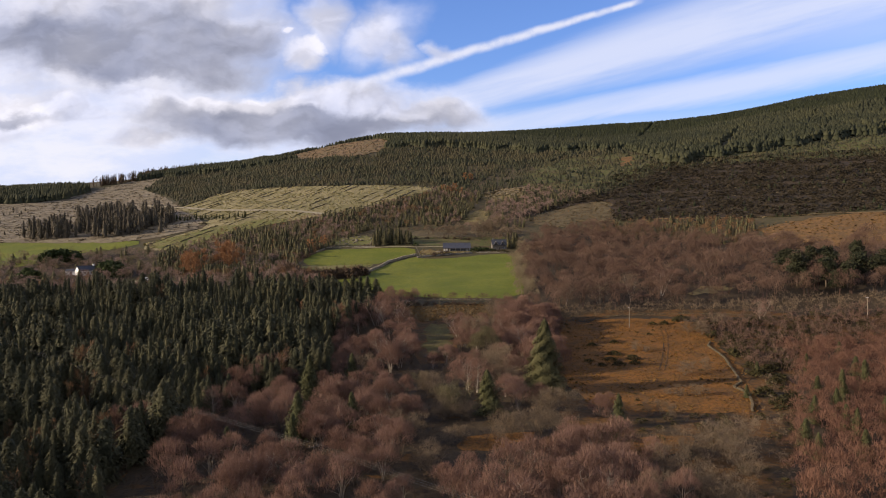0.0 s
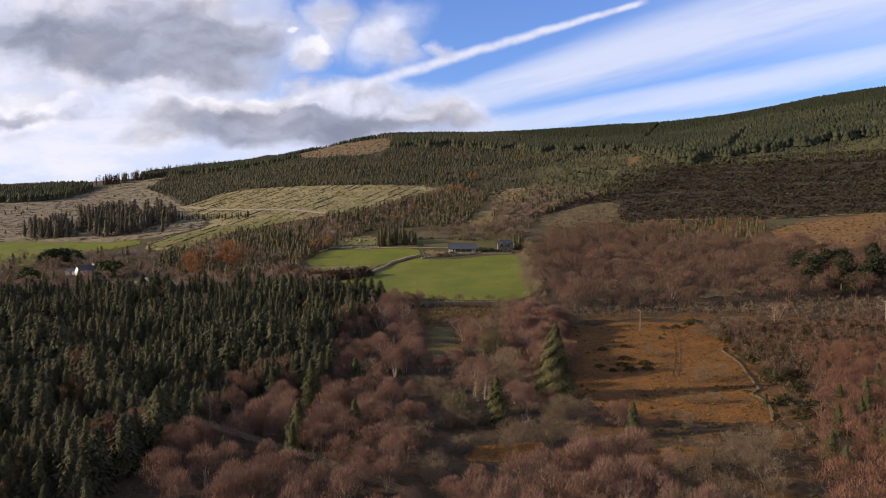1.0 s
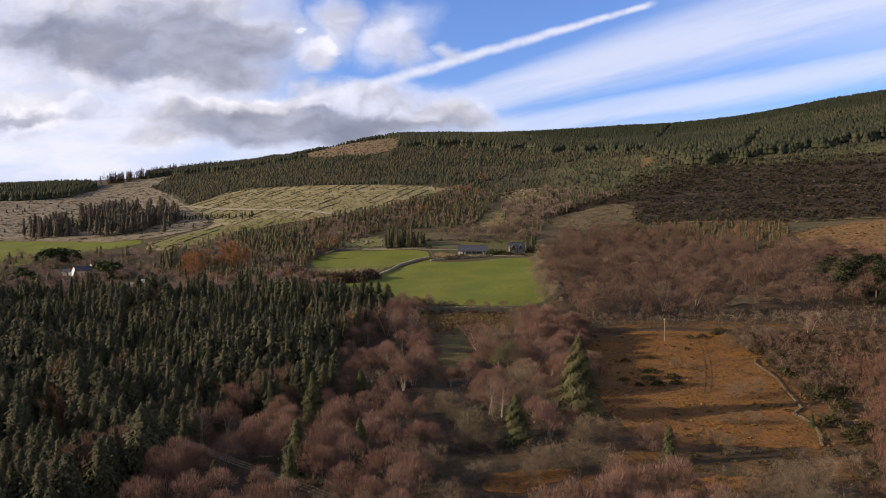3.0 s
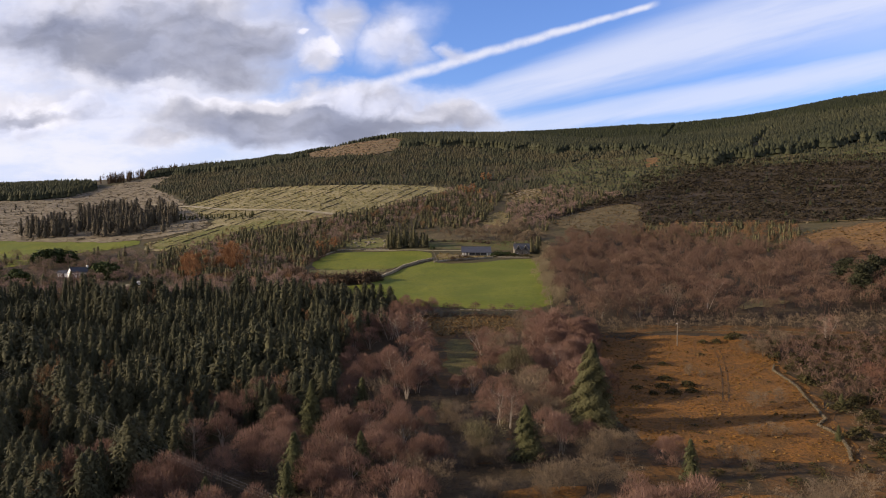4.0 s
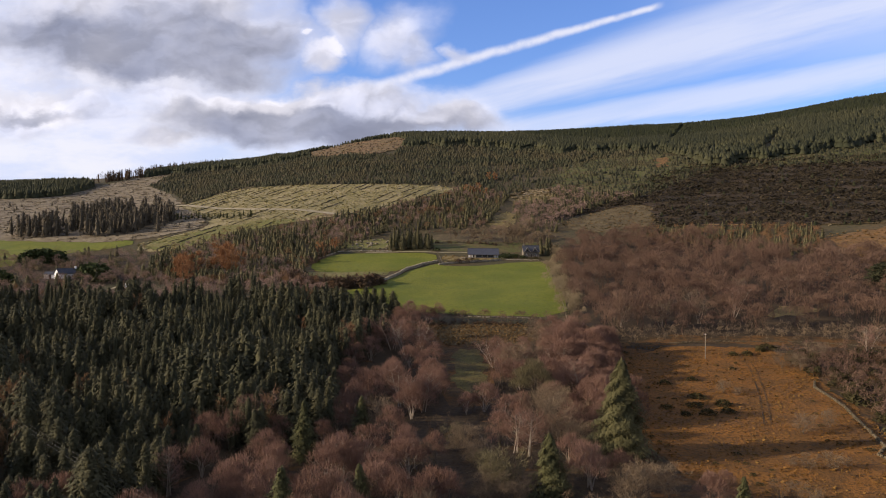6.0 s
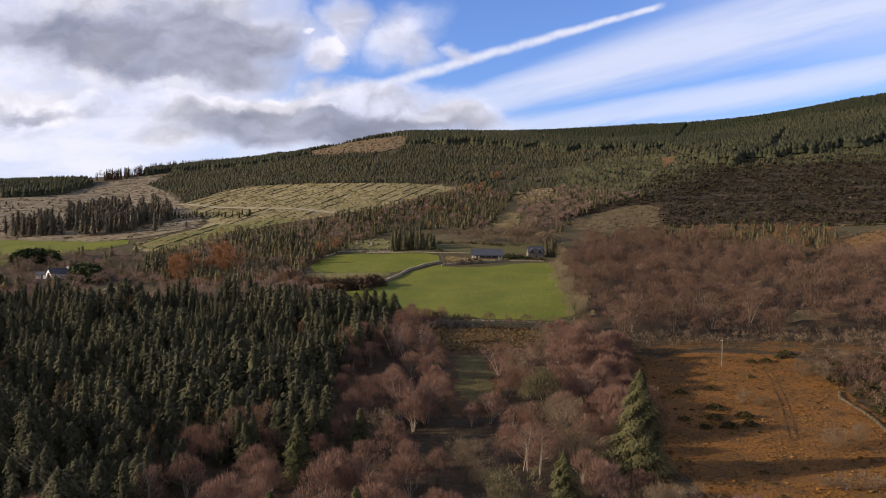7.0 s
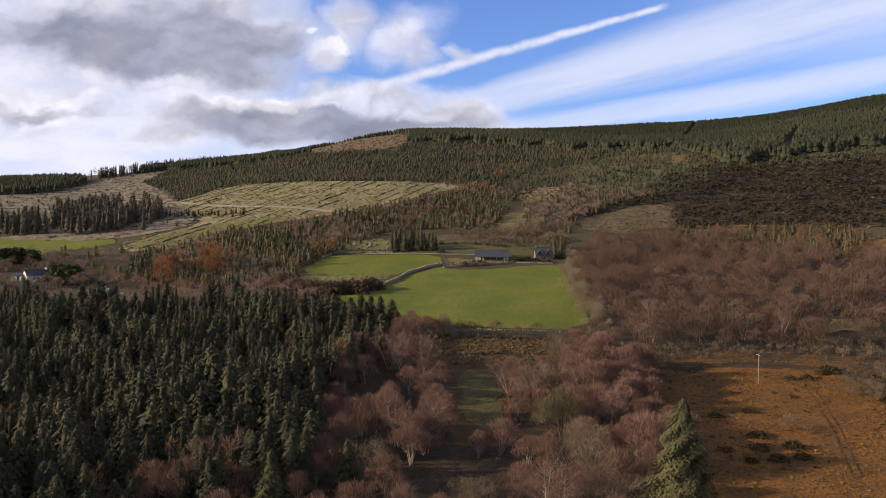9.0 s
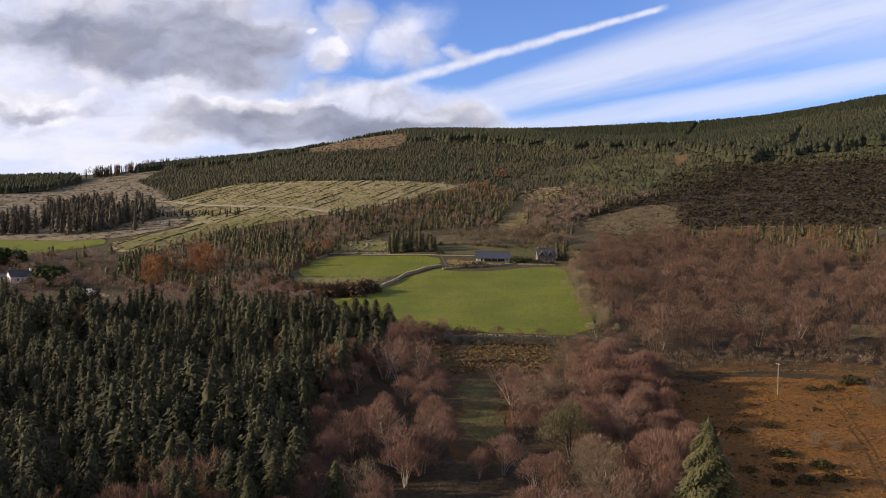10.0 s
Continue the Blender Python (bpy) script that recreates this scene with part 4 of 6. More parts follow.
trees_at(BIRCHES_EAST + [(x, y, rng.uniform(8, 12)) for x, y in zip(px, py)], dense, (0.95, 1.2))
trees_at(BIRCHES_WEST + BIRCHES_GLADE + BIRCHES_MID + BIRCHES_FRONT + BIRCHES_FOOT + FILLERS, birches, (0.95, 1.25), 0.3, 0.9)
pale = bare_models("silver_birch_tree", "leafless birch with pale white stems and bare limbs", "white-stemmed birches", 4, BIRCH_BARK_M, BIRCH_TWIG_M,
                   limbs=20, twigs=1300, spread=0.32, thick=0.011, twig_len=0.12, twig_wide=0.0036, base=0.15, stems=3, lean=0.12)
trees_at(PALE_BIRCHES, pale, (0.95, 1.25))
willows = bare_models("willow_tree", "leafless grey-brown willow scrub", "bare willows", 4, BARK_M, GREY_TWIG_M,
                      limbs=16, twigs=2000, spread=0.45, thick=0.01, twig_len=0.13, twig_wide=0.0036, base=0.08, stems=3, lean=0.15)
trees_at(WILLOWS + WILLOWS_FRONT, willows, (1.0, 1.4), 0.6)
sallows = bare_models("sallow_tree", "leafless olive-brown sallow bush", "sallow bushes", 2, BARK_M, OAK_TWIG_M,
                      limbs=20, twigs=1300, spread=0.5, thick=0.012, twig_len=0.13, twig_wide=0.008, base=0.08, stems=3, lean=0.15)
trees_at(SALLOWS, sallows, (0.9, 1.2))
oaks = bare_models("oak_tree", "broad leafless oak with mossy green-brown twigs", "", 1, BARK_M, OAK_TWIG_M, dome_tree,
                   puffs=20, twigs=7000, spread=0.42, size=0.18, thick=0.012, twig_len=0.08, twig_wide=0.003, stems=1, low=0.3)
trees_at([(19, 268, 13)], oaks, (1.0, 1.05))
spruces = [tree("lone_spruce_tree", "bushy green spruce standing among bare birches", "tree", "lone spruces",
                [("trunk", TRUNK, BARK_M), ("crown", lumpy_conifer(rng, 12, 7, 0.27, 2200, 0.055, full=0.8, ragged=0.4, core=0.5), LONE_SPRUCE_M)]) for _ in range(4)]
trees_at(LONE_SPRUCES, spruces, (0.85, 1.2))
dark = [tree("dark_spruce_tree", "dense dark green spruce with a broad skirt", "tree", "",
             [("trunk", TRUNK, BARK_M), ("crown", lumpy_conifer(rng, 14, 9, 0.33, 6500, 0.045, full=0.8, ragged=0.4, core=0.5), LONE_SPRUCE_M)])]
trees_at([(15, 202, 12)], dark, (0.98, 1.0))
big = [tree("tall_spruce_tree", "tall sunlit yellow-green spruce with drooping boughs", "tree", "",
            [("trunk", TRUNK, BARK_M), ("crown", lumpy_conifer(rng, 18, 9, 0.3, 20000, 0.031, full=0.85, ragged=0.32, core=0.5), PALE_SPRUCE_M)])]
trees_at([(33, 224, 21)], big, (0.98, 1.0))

# undergrowth below and between the birches
px, py = scatter(WOOD_MID, 5.8, rng)
small = [join(bare_tree(rng, 3, 80, 0.5, 0.012, 0.2, 0.014, base=0.05, stems=2, lean=0.2)) for _ in range(6)]
keep = rng.uniform(size=len(px)) < 0.88
grove("undergrowth", small, px[keep], py[keep], rng.uniform(1.2, 3.8, keep.sum()), UNDER_TWIG_M, rng, "brown leafless undergrowth beneath the birches", "scrub", (1.0, 1.6))

FRONT_SCRUB = [(34, 122), (52, 112), (74, 152), (104, 212), (104, 236), (92, 206), (70, 196), (46, 196), (36, 180), (48, 160)]
px, py = scatter(FRONT_SCRUB, 4.4, rng)
keep = rng.uniform(size=len(px)) < 0.6
grove("valley_scrub", small, px[keep], py[keep], rng.uniform(1.0, 3.2, keep.sum()), GREY_TWIG_M, rng, "grey-brown scrub on the valley floor", "scrub", (1.0, 1.7))
grove("valley_gorse", [bush(rng, 120) for _ in range(5)], px[~keep], py[~keep], rng.uniform(0.6, 2.0, (~keep).sum()), GORSE_M, rng, "dark gorse and bramble on the valley floor", "scrub", (1.0, 1.7))

# reddish thicket beside the field wall
px, py = scatter(WOOD_NEAR_R, 4.6, rng)
seen = (px < 0.66 * (py + 20)) & (py < 285)
px, py = px[seen], py[seen]
thick = [join(dome_tree(rng, 4, 480, 0.26, 0.25, 0.006, 0.11, 0.006, 2, 0.3)) for _ in range(7)]
grove("birch_thicket", thick, px, py, rng.uniform(4.5, 8.5, len(px)), RED_TWIG_M, rng, "dense reddish leafless birch thicket", "woodland", (0.9, 1.3), smooth=True)

cover("lane_verge", [(52, 327), (90, 328), (120, 322), (150, 314), (152, 322), (118, 335), (86, 338), (52, 337)], VALLEY_M, "tawny grass verge along a lane", "verge", 0.14, 3.0, 0.8)
# bare wood beyond the bracken field, with scrub along its foot
far = [dome_tree(rng, 4, 230, 0.27, 0.25, 0.006, 0.09, 0.0095, 2, 0.38) for _ in range(8)]
broad = [dome_tree(rng, 7, 880, 0.29, 0.21, 0.005, 0.085, 0.0048, 2, 0.36) for _ in range(9)]
GAP = [(120, 356), (130, 370), (146, 370), (140, 357)]
px, py = scatter(WOOD_R, 8.3, rng, without=(GAP,))
seen = (px < 0.64 * (py + 10)) & (py > 338)
px, py = px[seen], py[seen]
rise = 11.3 * (1 + 0.25 * np.sin(px * 0.11) * np.sin(py * 0.09 + 1)) * rng.uniform(0.65, 1.25, len(px))
grove("bare_wood", [join(t) for t in broad], px, py, rise, WOOD_TWIG_M, rng, "dense leafless wood with purple-brown crowns", "woodland", (0.9, 1.3), smooth=True)
cover("grass_gap", GAP, PALE_M, "pale dead grass in a gap of the wood", "grass", 0.12, 3.0, 1.6)
HEDGE_FOOT = [(50, 330), (50, 348), (85, 345), (115, 346), (170, 340), (220, 330), (215, 318), (150, 320), (118, 330), (85, 333)]
px, py = scatter(HEDGE_FOOT, 3.3, rng)
grove("roadside_scrub", small, px, py, rng.uniform(1.6, 4.0, len(px)), GREY_TWIG_M, rng, "grey-brown leafless scrub along a lane", "scrub", (1.0, 1.6))
SCRUB_E = [(108, 318), (200, 312), (200, 285), (128, 262), (116, 236), (104, 236), (106, 262), (107, 290)]
cover("rough_scrubland", SCRUB_E, VALLEY_M, "rough brown grass under scrub", "grass", 0.1, 5.0, 1.0)
px, py = scatter(SCRUB_E, 3.9, rng)
grove("mixed_scrub", small, px, py, rng.uniform(2.5, 6.0, len(px)), WOOD_TWIG_M, rng, "mixed brown scrub on rough ground", "scrub", (1.0, 1.6))
px, py = scatter(SCRUB_E, 5.5, rng)
bushes = [bush(rng, 160) for _ in range(5)]
grove("gorse_scrub", bushes, px, py, rng.uniform(1.4, 3.2, len(px)), GORSE_M, rng, "dark olive gorse among brown scrub", "scrub", (1.0, 1.5))
EDGE_BIRCHES = [(62, 352, 9), (70, 350, 8), (78, 352, 9), (84, 349, 8), (93, 354, 9), (101, 351, 8), (121, 382, 9), (128, 390, 9), (66, 372, 9), (80, 378, 10), (97, 372, 9), (72, 400, 9), (64, 430, 9), (88, 420, 10), (110, 400, 9), (70, 470, 9), (95, 455, 9), (128, 430, 10), (150, 400, 9)]
edge_birches = bare_models("edge_birch_tree", "pale-stemmed leafless birch at the wood's edge", "pale birches along the wood", 3, BIRCH_BARK_M, GREY_TWIG_M,
                           limbs=18, twigs=520, spread=0.3, thick=0.006, twig_len=0.12, twig_wide=0.0045, base=0.15, stems=3, lean=0.14)
trees_at(EDGE_BIRCHES[::2], edge_birches, (0.95, 1.25))
PINES = [(159, 350, 14), (158, 335, 13), (166, 334, 14), (172, 345, 13), (178, 330, 14), (186, 340, 13), (150, 318, 9), (165, 322, 10), (176, 318, 11), (190, 352, 14), (200, 344, 13), (182, 352, 14), (195, 334, 13), (205, 352, 15), (212, 340, 14), (170, 354, 13), (186, 326, 12), (202, 330, 13)]
pines = [tree("pine_tree", "dark green pine at the edge of the wood", "tree", "pines by the lane",
              [("trunk", limb((0, 0, 0), (0, 0, 0.85), 0.018, 0.008, 6), BARK_M), ("crown", clumped_crown(rng, 18, 1700, 0.24, 0.13, 0.3, 0.04), HAZY_TALL_SPRUCE_M)]) for _ in range(4)]
trees_at([(x + 8, y + 24, h) for x, y, h in PINES if x > 160], pines, (1.0, 1.4))

# ---- slopes between the wood and the hill ----
cone = [lumpy_conifer(rng, 4, 5, 0.27, 46, 0.17, full=0.75, ragged=0.35, core=0.6) for _ in range(10)]
YOUNG = [(120, 592), (148, 584), (182, 573), (231, 544), (212, 488), (190, 470), (175, 490), (161, 522), (132, 532)]
px, py = scatter(YOUNG, 4.5, rng)
kind = rng.uniform(size=len(px)) + 0.25 * np.sin(px * 0.09) * np.sin(py * 0.07)
a = kind < 0.5
grove("young_conifers", cone, px[a], py[a], rng.uniform(4.0, 7.5, a.sum()), BELT_SPRUCE_M, rng, "young olive-green conifers below the heath", "forest", smooth=True)
grove("young_larches", [join(t) for t in far], px[~a], py[~a], rng.uniform(4.0, 7.5, (~a).sum()), LARCH_M, rng, "brown leafless larches below the heath", "forest", (0.7, 1.0), smooth=True)
px, py = scatter(STRIP, 4.2, rng)
kind = rng.uniform(size=len(px)) + 0.22 * np.sin(px * 0.05) * np.sin(py * 0.043)
a, b, c = kind < 0.77, (kind >= 0.77) & (kind < 0.81), kind >= 0.81
grove("conifer_belt", cone, px[a], py[a], rng.uniform(3.4, 7.2, a.sum()) * (1 + 0.3 * np.sin(px[a] * 0.06) * np.sin(py[a] * 0.05 + 1)), BELT_SPRUCE_M, rng, "belt of young dark green conifers", "forest", (1.0, 1.6), smooth=True)
grove("larch_belt", [join(t) for t in far], px[b], py[b], rng.uniform(5, 8, b.sum()), LARCH_M, rng, "rusty-brown leafless larches among conifers", "forest", smooth=True)
grove("bare_belt", [join(t) for t in far], px[c], py[c], rng.uniform(4, 7.5, c.sum()), LILAC_TWIG_M, rng, "leafless brown trees among conifers", "forest", (1.0, 1.4), smooth=True)
LARCHES = [(-153, 479, 13), (-147, 476, 14), (-143, 505, 14), (-141, 513, 13), (-149, 462, 12), (-138, 508, 13), (-157, 484, 12), (-152, 472, 12), (-131, 492, 14), (-135, 498, 15), (-128, 500, 12), (-160, 492, 11), (-164, 500, 10), (16, 757, 9), (10, 764, 8), (22, 762, 9), (28, 752, 8), (35, 838, 8), (42, 842, 8), (-82, 560, 8), (-90, 548, 8)]
models = bare_models("orange_larch_tree", "leafless orange-brown larch beside the spruces", "orange larches", 3, BARK_M, ORANGE_LARCH_M,
                     limbs=18, twigs=800, spread=0.26, thick=0.011, twig_len=0.09, twig_wide=0.009, base=0.1)
trees_at(LARCHES, models, (1.0, 1.3), 0.8)
px, py = scatter(SCRUB_L, 7.2, rng, without=([(-240, 462), (-205, 462), (-205, 490), (-240, 490)], [(-190, 436), (-155, 436), (-155, 458), (-190, 458)]))
kind = rng.uniform(size=len(px)) + 0.3 * np.sin(px * 0.07) * np.sin(py * 0.06)
for stand, mat, label in ((kind < 0.35, GREY_TWIG_M, "leafless grey scrub round a cottage"), ((kind >= 0.35) & (kind < 0.8), LILAC_TWIG_M, "leafless purple-brown scrub round a cottage"),
                          (kind >= 0.8, OAK_TWIG_M, "leafless mossy scrub round a cottage")):
    grove("bare_scrub", [join(t) for t in far], px[stand], py[stand], rng.uniform(3.5, 9.5, stand.sum()), mat, rng, label, "woodland", (0.9, 1.3), smooth=True)
px, py = scatter(SCRUB_L, 11.0, rng)
keep = (rng.uniform(size=len(px)) < 0.55) & (np.hypot(px + 221, py - 476) > 16) & (np.hypot(px + 172, py - 447) > 14)
grove("scrub_conifers", cone, px[keep], py[keep], rng.uniform(4, 9, keep.sum()), BELT_SPRUCE_M, rng, "dark green conifers scattered through the scrub", "woodland", (1.2, 1.8), smooth=True)
FRINGE = [(-275, 432), (-235, 440), (-196, 440), (-190, 428), (-152, 428), (-150, 445), (-172, 472), (-81, 445), (-62, 432), (-64, 404), (-144, 392), (-230, 410)]
px, py = scatter(FRINGE, 6.0, rng)
kind = rng.uniform(size=len(px))
grove("fringe_trees", [join(t) for t in far], px[kind < 0.6], py[kind < 0.6], rng.uniform(4.5, 8.5, (kind < 0.6).sum()), LILAC_TWIG_M, rng, "leafless brown trees above the plantation", "woodland", (1.0, 1.5), smooth=True)
grove("fringe_larches", [join(t) for t in far], px[kind > 0.85], py[kind > 0.85], rng.uniform(6, 10, (kind > 0.85).sum()), LARCH_M, rng, "rusty larches above the plantation", "woodland", (0.6, 0.9), smooth=True)
EVERGREENS = [(-206, 480, 6), (-201, 482, 6), (-209, 479, 6), (-203, 474, 7), (-197, 470, 6), (-265, 529, 8), (-259, 531, 8), (-254, 534, 6), (-240, 455, 6), (-247, 462, 6)]
models = [tree("evergreen_tree", "dense dark evergreen beside a cottage", "tree", "garden evergreens",
               [("trunk", TRUNK, BARK_M), ("crown", bush(rng, 420, 0.5, 0.13), EVERGREEN_M)]) for _ in range(3)]
trees_at([(x, y, h * 1.3) for x, y, h in EVERGREENS], models, (1.1, 1.5), 0.5)
SCREEN = [(-232, 470, 6), (-226, 468, 5), (-238, 474, 7), (-214, 466, 5), (-243, 478, 7), (-205, 462, 7), (-198, 458, 6), (-190, 460, 7), (-186, 466, 8), (-176, 462, 7), (-168, 458, 8), (-160, 460, 8), (-213, 492, 8), (-205, 497, 8), (-226, 497, 8)]
screen = bare_models("scrub_tree", "leafless lilac-brown tree in front of a white cottage", "trees round the white cottage", 3, BARK_M, LILAC_TWIG_M, dome_tree,
                     puffs=9, twigs=520, spread=0.42, size=0.2, thick=0.009, twig_len=0.09, twig_wide=0.0075, stems=2, low=0.3)
trees_at(SCREEN, screen, (1.0, 1.3), 0.4)
SHELTER = [(-345, 640), (-291, 632), (-228, 628), (-236, 690), (-270, 750), (-320, 770), (-350, 740), (-365, 670)]
px, py = scatter(SHELTER, 6.4, rng)
keep = rng.uniform(size=len(px)) + 0.5 * np.sin(px * 0.1) * np.sin(py * 0.06) < 0.6
grove("shelter_belt", [join([lumpy_conifer(rng, 6, 5, 0.22, 120, 0.11, full=0.65, ragged=0.4, base=0.1, core=0.5), limb((0, 0, 0), (0, 0, 0.4), 0.014, 0.011, 5)]) for _ in range(6)], px[keep], py[keep], rng.uniform(12, 19, keep.sum()), SHELTER_M, rng,
      "ragged belt of tall dark conifers above a pasture", "forest", smooth=True)
px, py = scatter([(-262, 690), (-250, 715), (-170, 690), (-165, 672), (-215, 690)], 5.5, rng)
grove("felled_edge_trees", cone, px, py, rng.uniform(3, 7, len(px)), HILL_SPRUCE_M, rng, "small conifers left on the felled slope", "forest", smooth=True)

GULLY = [(22, 606), (72, 600), (80, 632), (120, 690), (165, 714), (110, 770), (60, 775), (52, 746), (48, 690), (48, 625)]
px, py = scatter(GULLY, 5.0, rng, without=(PALE_A, PALE_B))
kind = rng.uniform(size=len(px)) + 0.25 * (py < 700)
a, b = kind < 0.6, kind >= 0.6
grove("gully_conifers", cone, px[a], py[a], rng.uniform(3.5, 7, a.sum()), BELT_SPRUCE_M, rng, "dark young conifers in a gully above the houses", "forest", smooth=True)
grove("gully_trees", [join(t) for t in far], px[b], py[b], rng.uniform(4, 8, b.sum()), LILAC_TWIG_M, rng, "leafless brown trees in a gully above the houses", "woodland", (1.0, 1.4), smooth=True)
BACK = [(-16, 604), (20, 608), (50, 600), (58, 560), (30, 556), (26, 575), (18, 574), (16, 604)]
px, py = scatter(BACK, 4.0, rng)
grove("yard_scrub", small, px, py, rng.uniform(1.0, 3.0, len(px)), WOOD_TWIG_M, rng, "brown scrub and bracken behind the houses", "scrub", (1.0, 1.6))

# clump of conifers beside the bungalow, and bare trees behind it
CLUMP = [(-44, 558, 10), (-40, 560, 11), (-36, 558, 11), (-32, 561, 12), (-28, 559, 11), (-24, 560, 11), (-19, 559, 10), (-42, 566, 11), (-37, 567, 12), (-31, 568, 12), (-26, 566, 11), (-21, 567, 9), (-34, 574, 11), (-40, 573, 11), (-27, 573, 11), (-17, 563, 9), (54, 541, 10), (57, 536, 11), (60, 545, 10)]
models = [tree("shelter_conifer_tree", "dark grey-green conifer in a clump beside the bungalow", "tree", "conifers beside the bungalow",
               [("trunk", TRUNK, BARK_M), ("crown", lumpy_conifer(rng, 8, 6, 0.23, 520, 0.075, full=0.6, ragged=0.4, core=0.6), BELT_SPRUCE_M)]) for _ in range(3)]
trees_at(CLUMP, models, (0.8, 1.1))
YARD_TREES = [(8, 579, 8), (13, 588, 7), (21, 569, 7), (33, 578, 8), (39, 579, 8), (48, 578, 9), (43, 587, 9), (-4, 592, 6), (60, 560, 10), (54, 556, 10), (47, 550, 8), (36, 600, 8), (52, 610, 8), (20, 600, 6)]
models = bare_models("garden_tree", "leafless grey tree behind the houses", "bare trees behind the houses", 3, BARK_M, GREY_TWIG_M,
                     make=dome_tree, puffs=9, twigs=1200, spread=0.36, size=0.18, thick=0.009, twig_len=0.08, twig_wide=0.006, stems=2, low=0.34)
trees_at([(x, y, h * 1.25) for x, y, h in YARD_TREES], models, (0.95, 1.2), 0.4)

# dark hedges and scrub round the pasture
def hedge(name, line, width, height, mat, label, spacing=1.6, kinds=None):
    pts = [Vector(p) for p in line]
    xs, ys = [], []
    for a, b in zip(pts, pts[1:]):
        n = max(1, int((b - a).length / spacing))
        for i in range(n):
            for _ in range(max(1, int(width / 1.8))):
                q = a.lerp(b, (i + rng.uniform(0, 1)) / n)
                xs.append(q.x + rng.normal(0, width * 0.3))
                ys.append(q.y + rng.normal(0, width * 0.3))
    x, y = np.array(xs), np.array(ys)
    return grove(name, kinds or bushes + small, x, y, rng.uniform(0.6, 1.2, len(x)) * height, mat, rng, label, "hedge", (0.8, 1.3), smooth=True)


edge_kinds = [join(dome_tree(rng, 5, 900, 0.32, 0.26, 0.006, 0.08, 0.0062, 2, 0.28)) for _ in range(6)]
hedge("field_hedge", [(-92, 470), (-84, 448), (-70, 440), (-56, 440), (-46, 446), (-43, 456)], 7.0, 5.4, UNDER_TWIG_M, "dark overgrown hedge at the pasture's edge")
hedge("pasture_foot_scrub", [(-42, 370), (-21, 365), (-6, 361), (12, 358), (26, 358), (48, 354)], 5.0, 5.6, WOOD_TWIG_M, "brown leafless scrub below the pasture", spacing=4.4, kinds=[join(t) for t in far])
hedge("pasture_foot_brambles", [(-40, 366), (-6, 357), (12, 354), (48, 350)], 5.0, 1.5, UNDER_TWIG_M, "dark brambles below the pasture", spacing=2.6, kinds=bushes)
hedge("cottage_scrub", [(60, 560), (64, 540), (66, 515)], 8.0, 6.5, PALE_SCRUB_M, "pale leafless trees beside the cottage", spacing=6.0, kinds=edge_kinds)
cover("yard_bracken", [(-18, 584), (6, 580), (22, 576), (58, 574), (54, 600), (18, 606), (-18, 606)], KNOLL_M, "brown dead bracken above the garden grass", "bracken", 0.24, 4.0, 1.0)
hedge("lawn_hedge", [(-16, 577), (8, 575), (30, 567)], 2.6, 2.0, UNDER_TWIG_M, "dark overgrown hedge across the garden grass")
hedge("yard_hedge", [(-20, 606), (16, 607), (40, 602), (58, 590)], 4.0, 3.2, WOOD_TWIG_M, "brown leafless scrub above the garden", spacing=2.6, kinds=[join(t) for t in far])
hedge("upper_scrub", [(-95, 505), (-90, 530), (-84, 560), (-78, 590), (-60, 600)], 7.0, 3.0, WOOD_TWIG_M, "brown scrub beside the upper pasture", kinds=small)
hedge("wood_edge_scrub", [(58, 515), (54, 490), (52, 450), (50, 405), (47, 368)], 8.0, 6.2, PALE_SCRUB_M, "pale olive-grey leafless scrub along the pasture fence", spacing=7.0, kinds=edge_kinds)
px, py = scatter([(-20, 362), (0, 362), (40, 356), (30, 338), (20, 326), (10, 322), (-6, 324), (-12, 345)], 3.2, rng, without=(BRACKEN_MID,))
grove("glade_scrub", small, px, py, rng.uniform(1, 2.6, len(px)), OAK_TWIG_M, rng, "brown scrub round a bracken patch", "scrub", (1.0, 1.6))

# ---- plantations and heath on the hill ----
HILL = [(-900, 1020), (-430, 1015), (-330, 935), (-265, 800), (-240, 892), (-118, 834), (10, 805), (60, 760), (60, 660), (160, 715), (260, 800), (400, 740), (900, 900), (1300, 1550), (-900, 1550)]
FLANK_TOP = [(-900, 1020), (-430, 1015), (-480, 1250), (-560, 1560), (-900, 1560)]
px, py = scatter(HILL, 4.9, rng, without=(CLEAR, CLEAR_L, MOOR, PALE_A, PALE_B, KNOLL, PATCH, HEATH, FLANK_TOP))
seen = np.abs(px) < 0.64 * (py + 20)
sparse = (px > 40) & (py < 960)
lane = ((np.abs(px - 349 - 0.38 * (py - 1251)) > 4) | (py < 1130)) & ((np.abs(px - 398 - 0.5 * (py - 1000)) > 7 + 3 * np.sin(py * 0.1)) | (py < 880) | (py > 1120))
drift = 0.22 * np.sin(px * 0.045 + 2 * np.sin(py * 0.02)) * np.sin(py * 0.06 + 1) * (py < 1000)
keep = seen & lane & (rng.uniform(size=len(px)) + drift < np.where(sparse, 0.66, np.where(py > 1100, 0.8, 0.94)))
px, py = px[keep], py[keep]
edge = np.interp(px, [-400, -22, 25, 125, 142, 190, 258, 264, 300, 600], [1175, 1157, 1149, 1081, 1046, 1035, 980, 835, 850, 900]) + 9 * np.sin(px * 0.13)
grown = py > edge
tall = np.where(grown, 10.5, np.where(sparse[keep], 3.4, 4.8)) * np.where(grown, rng.uniform(0.86, 1.1, len(px)), rng.uniform(0.65, 1.3, len(px)))
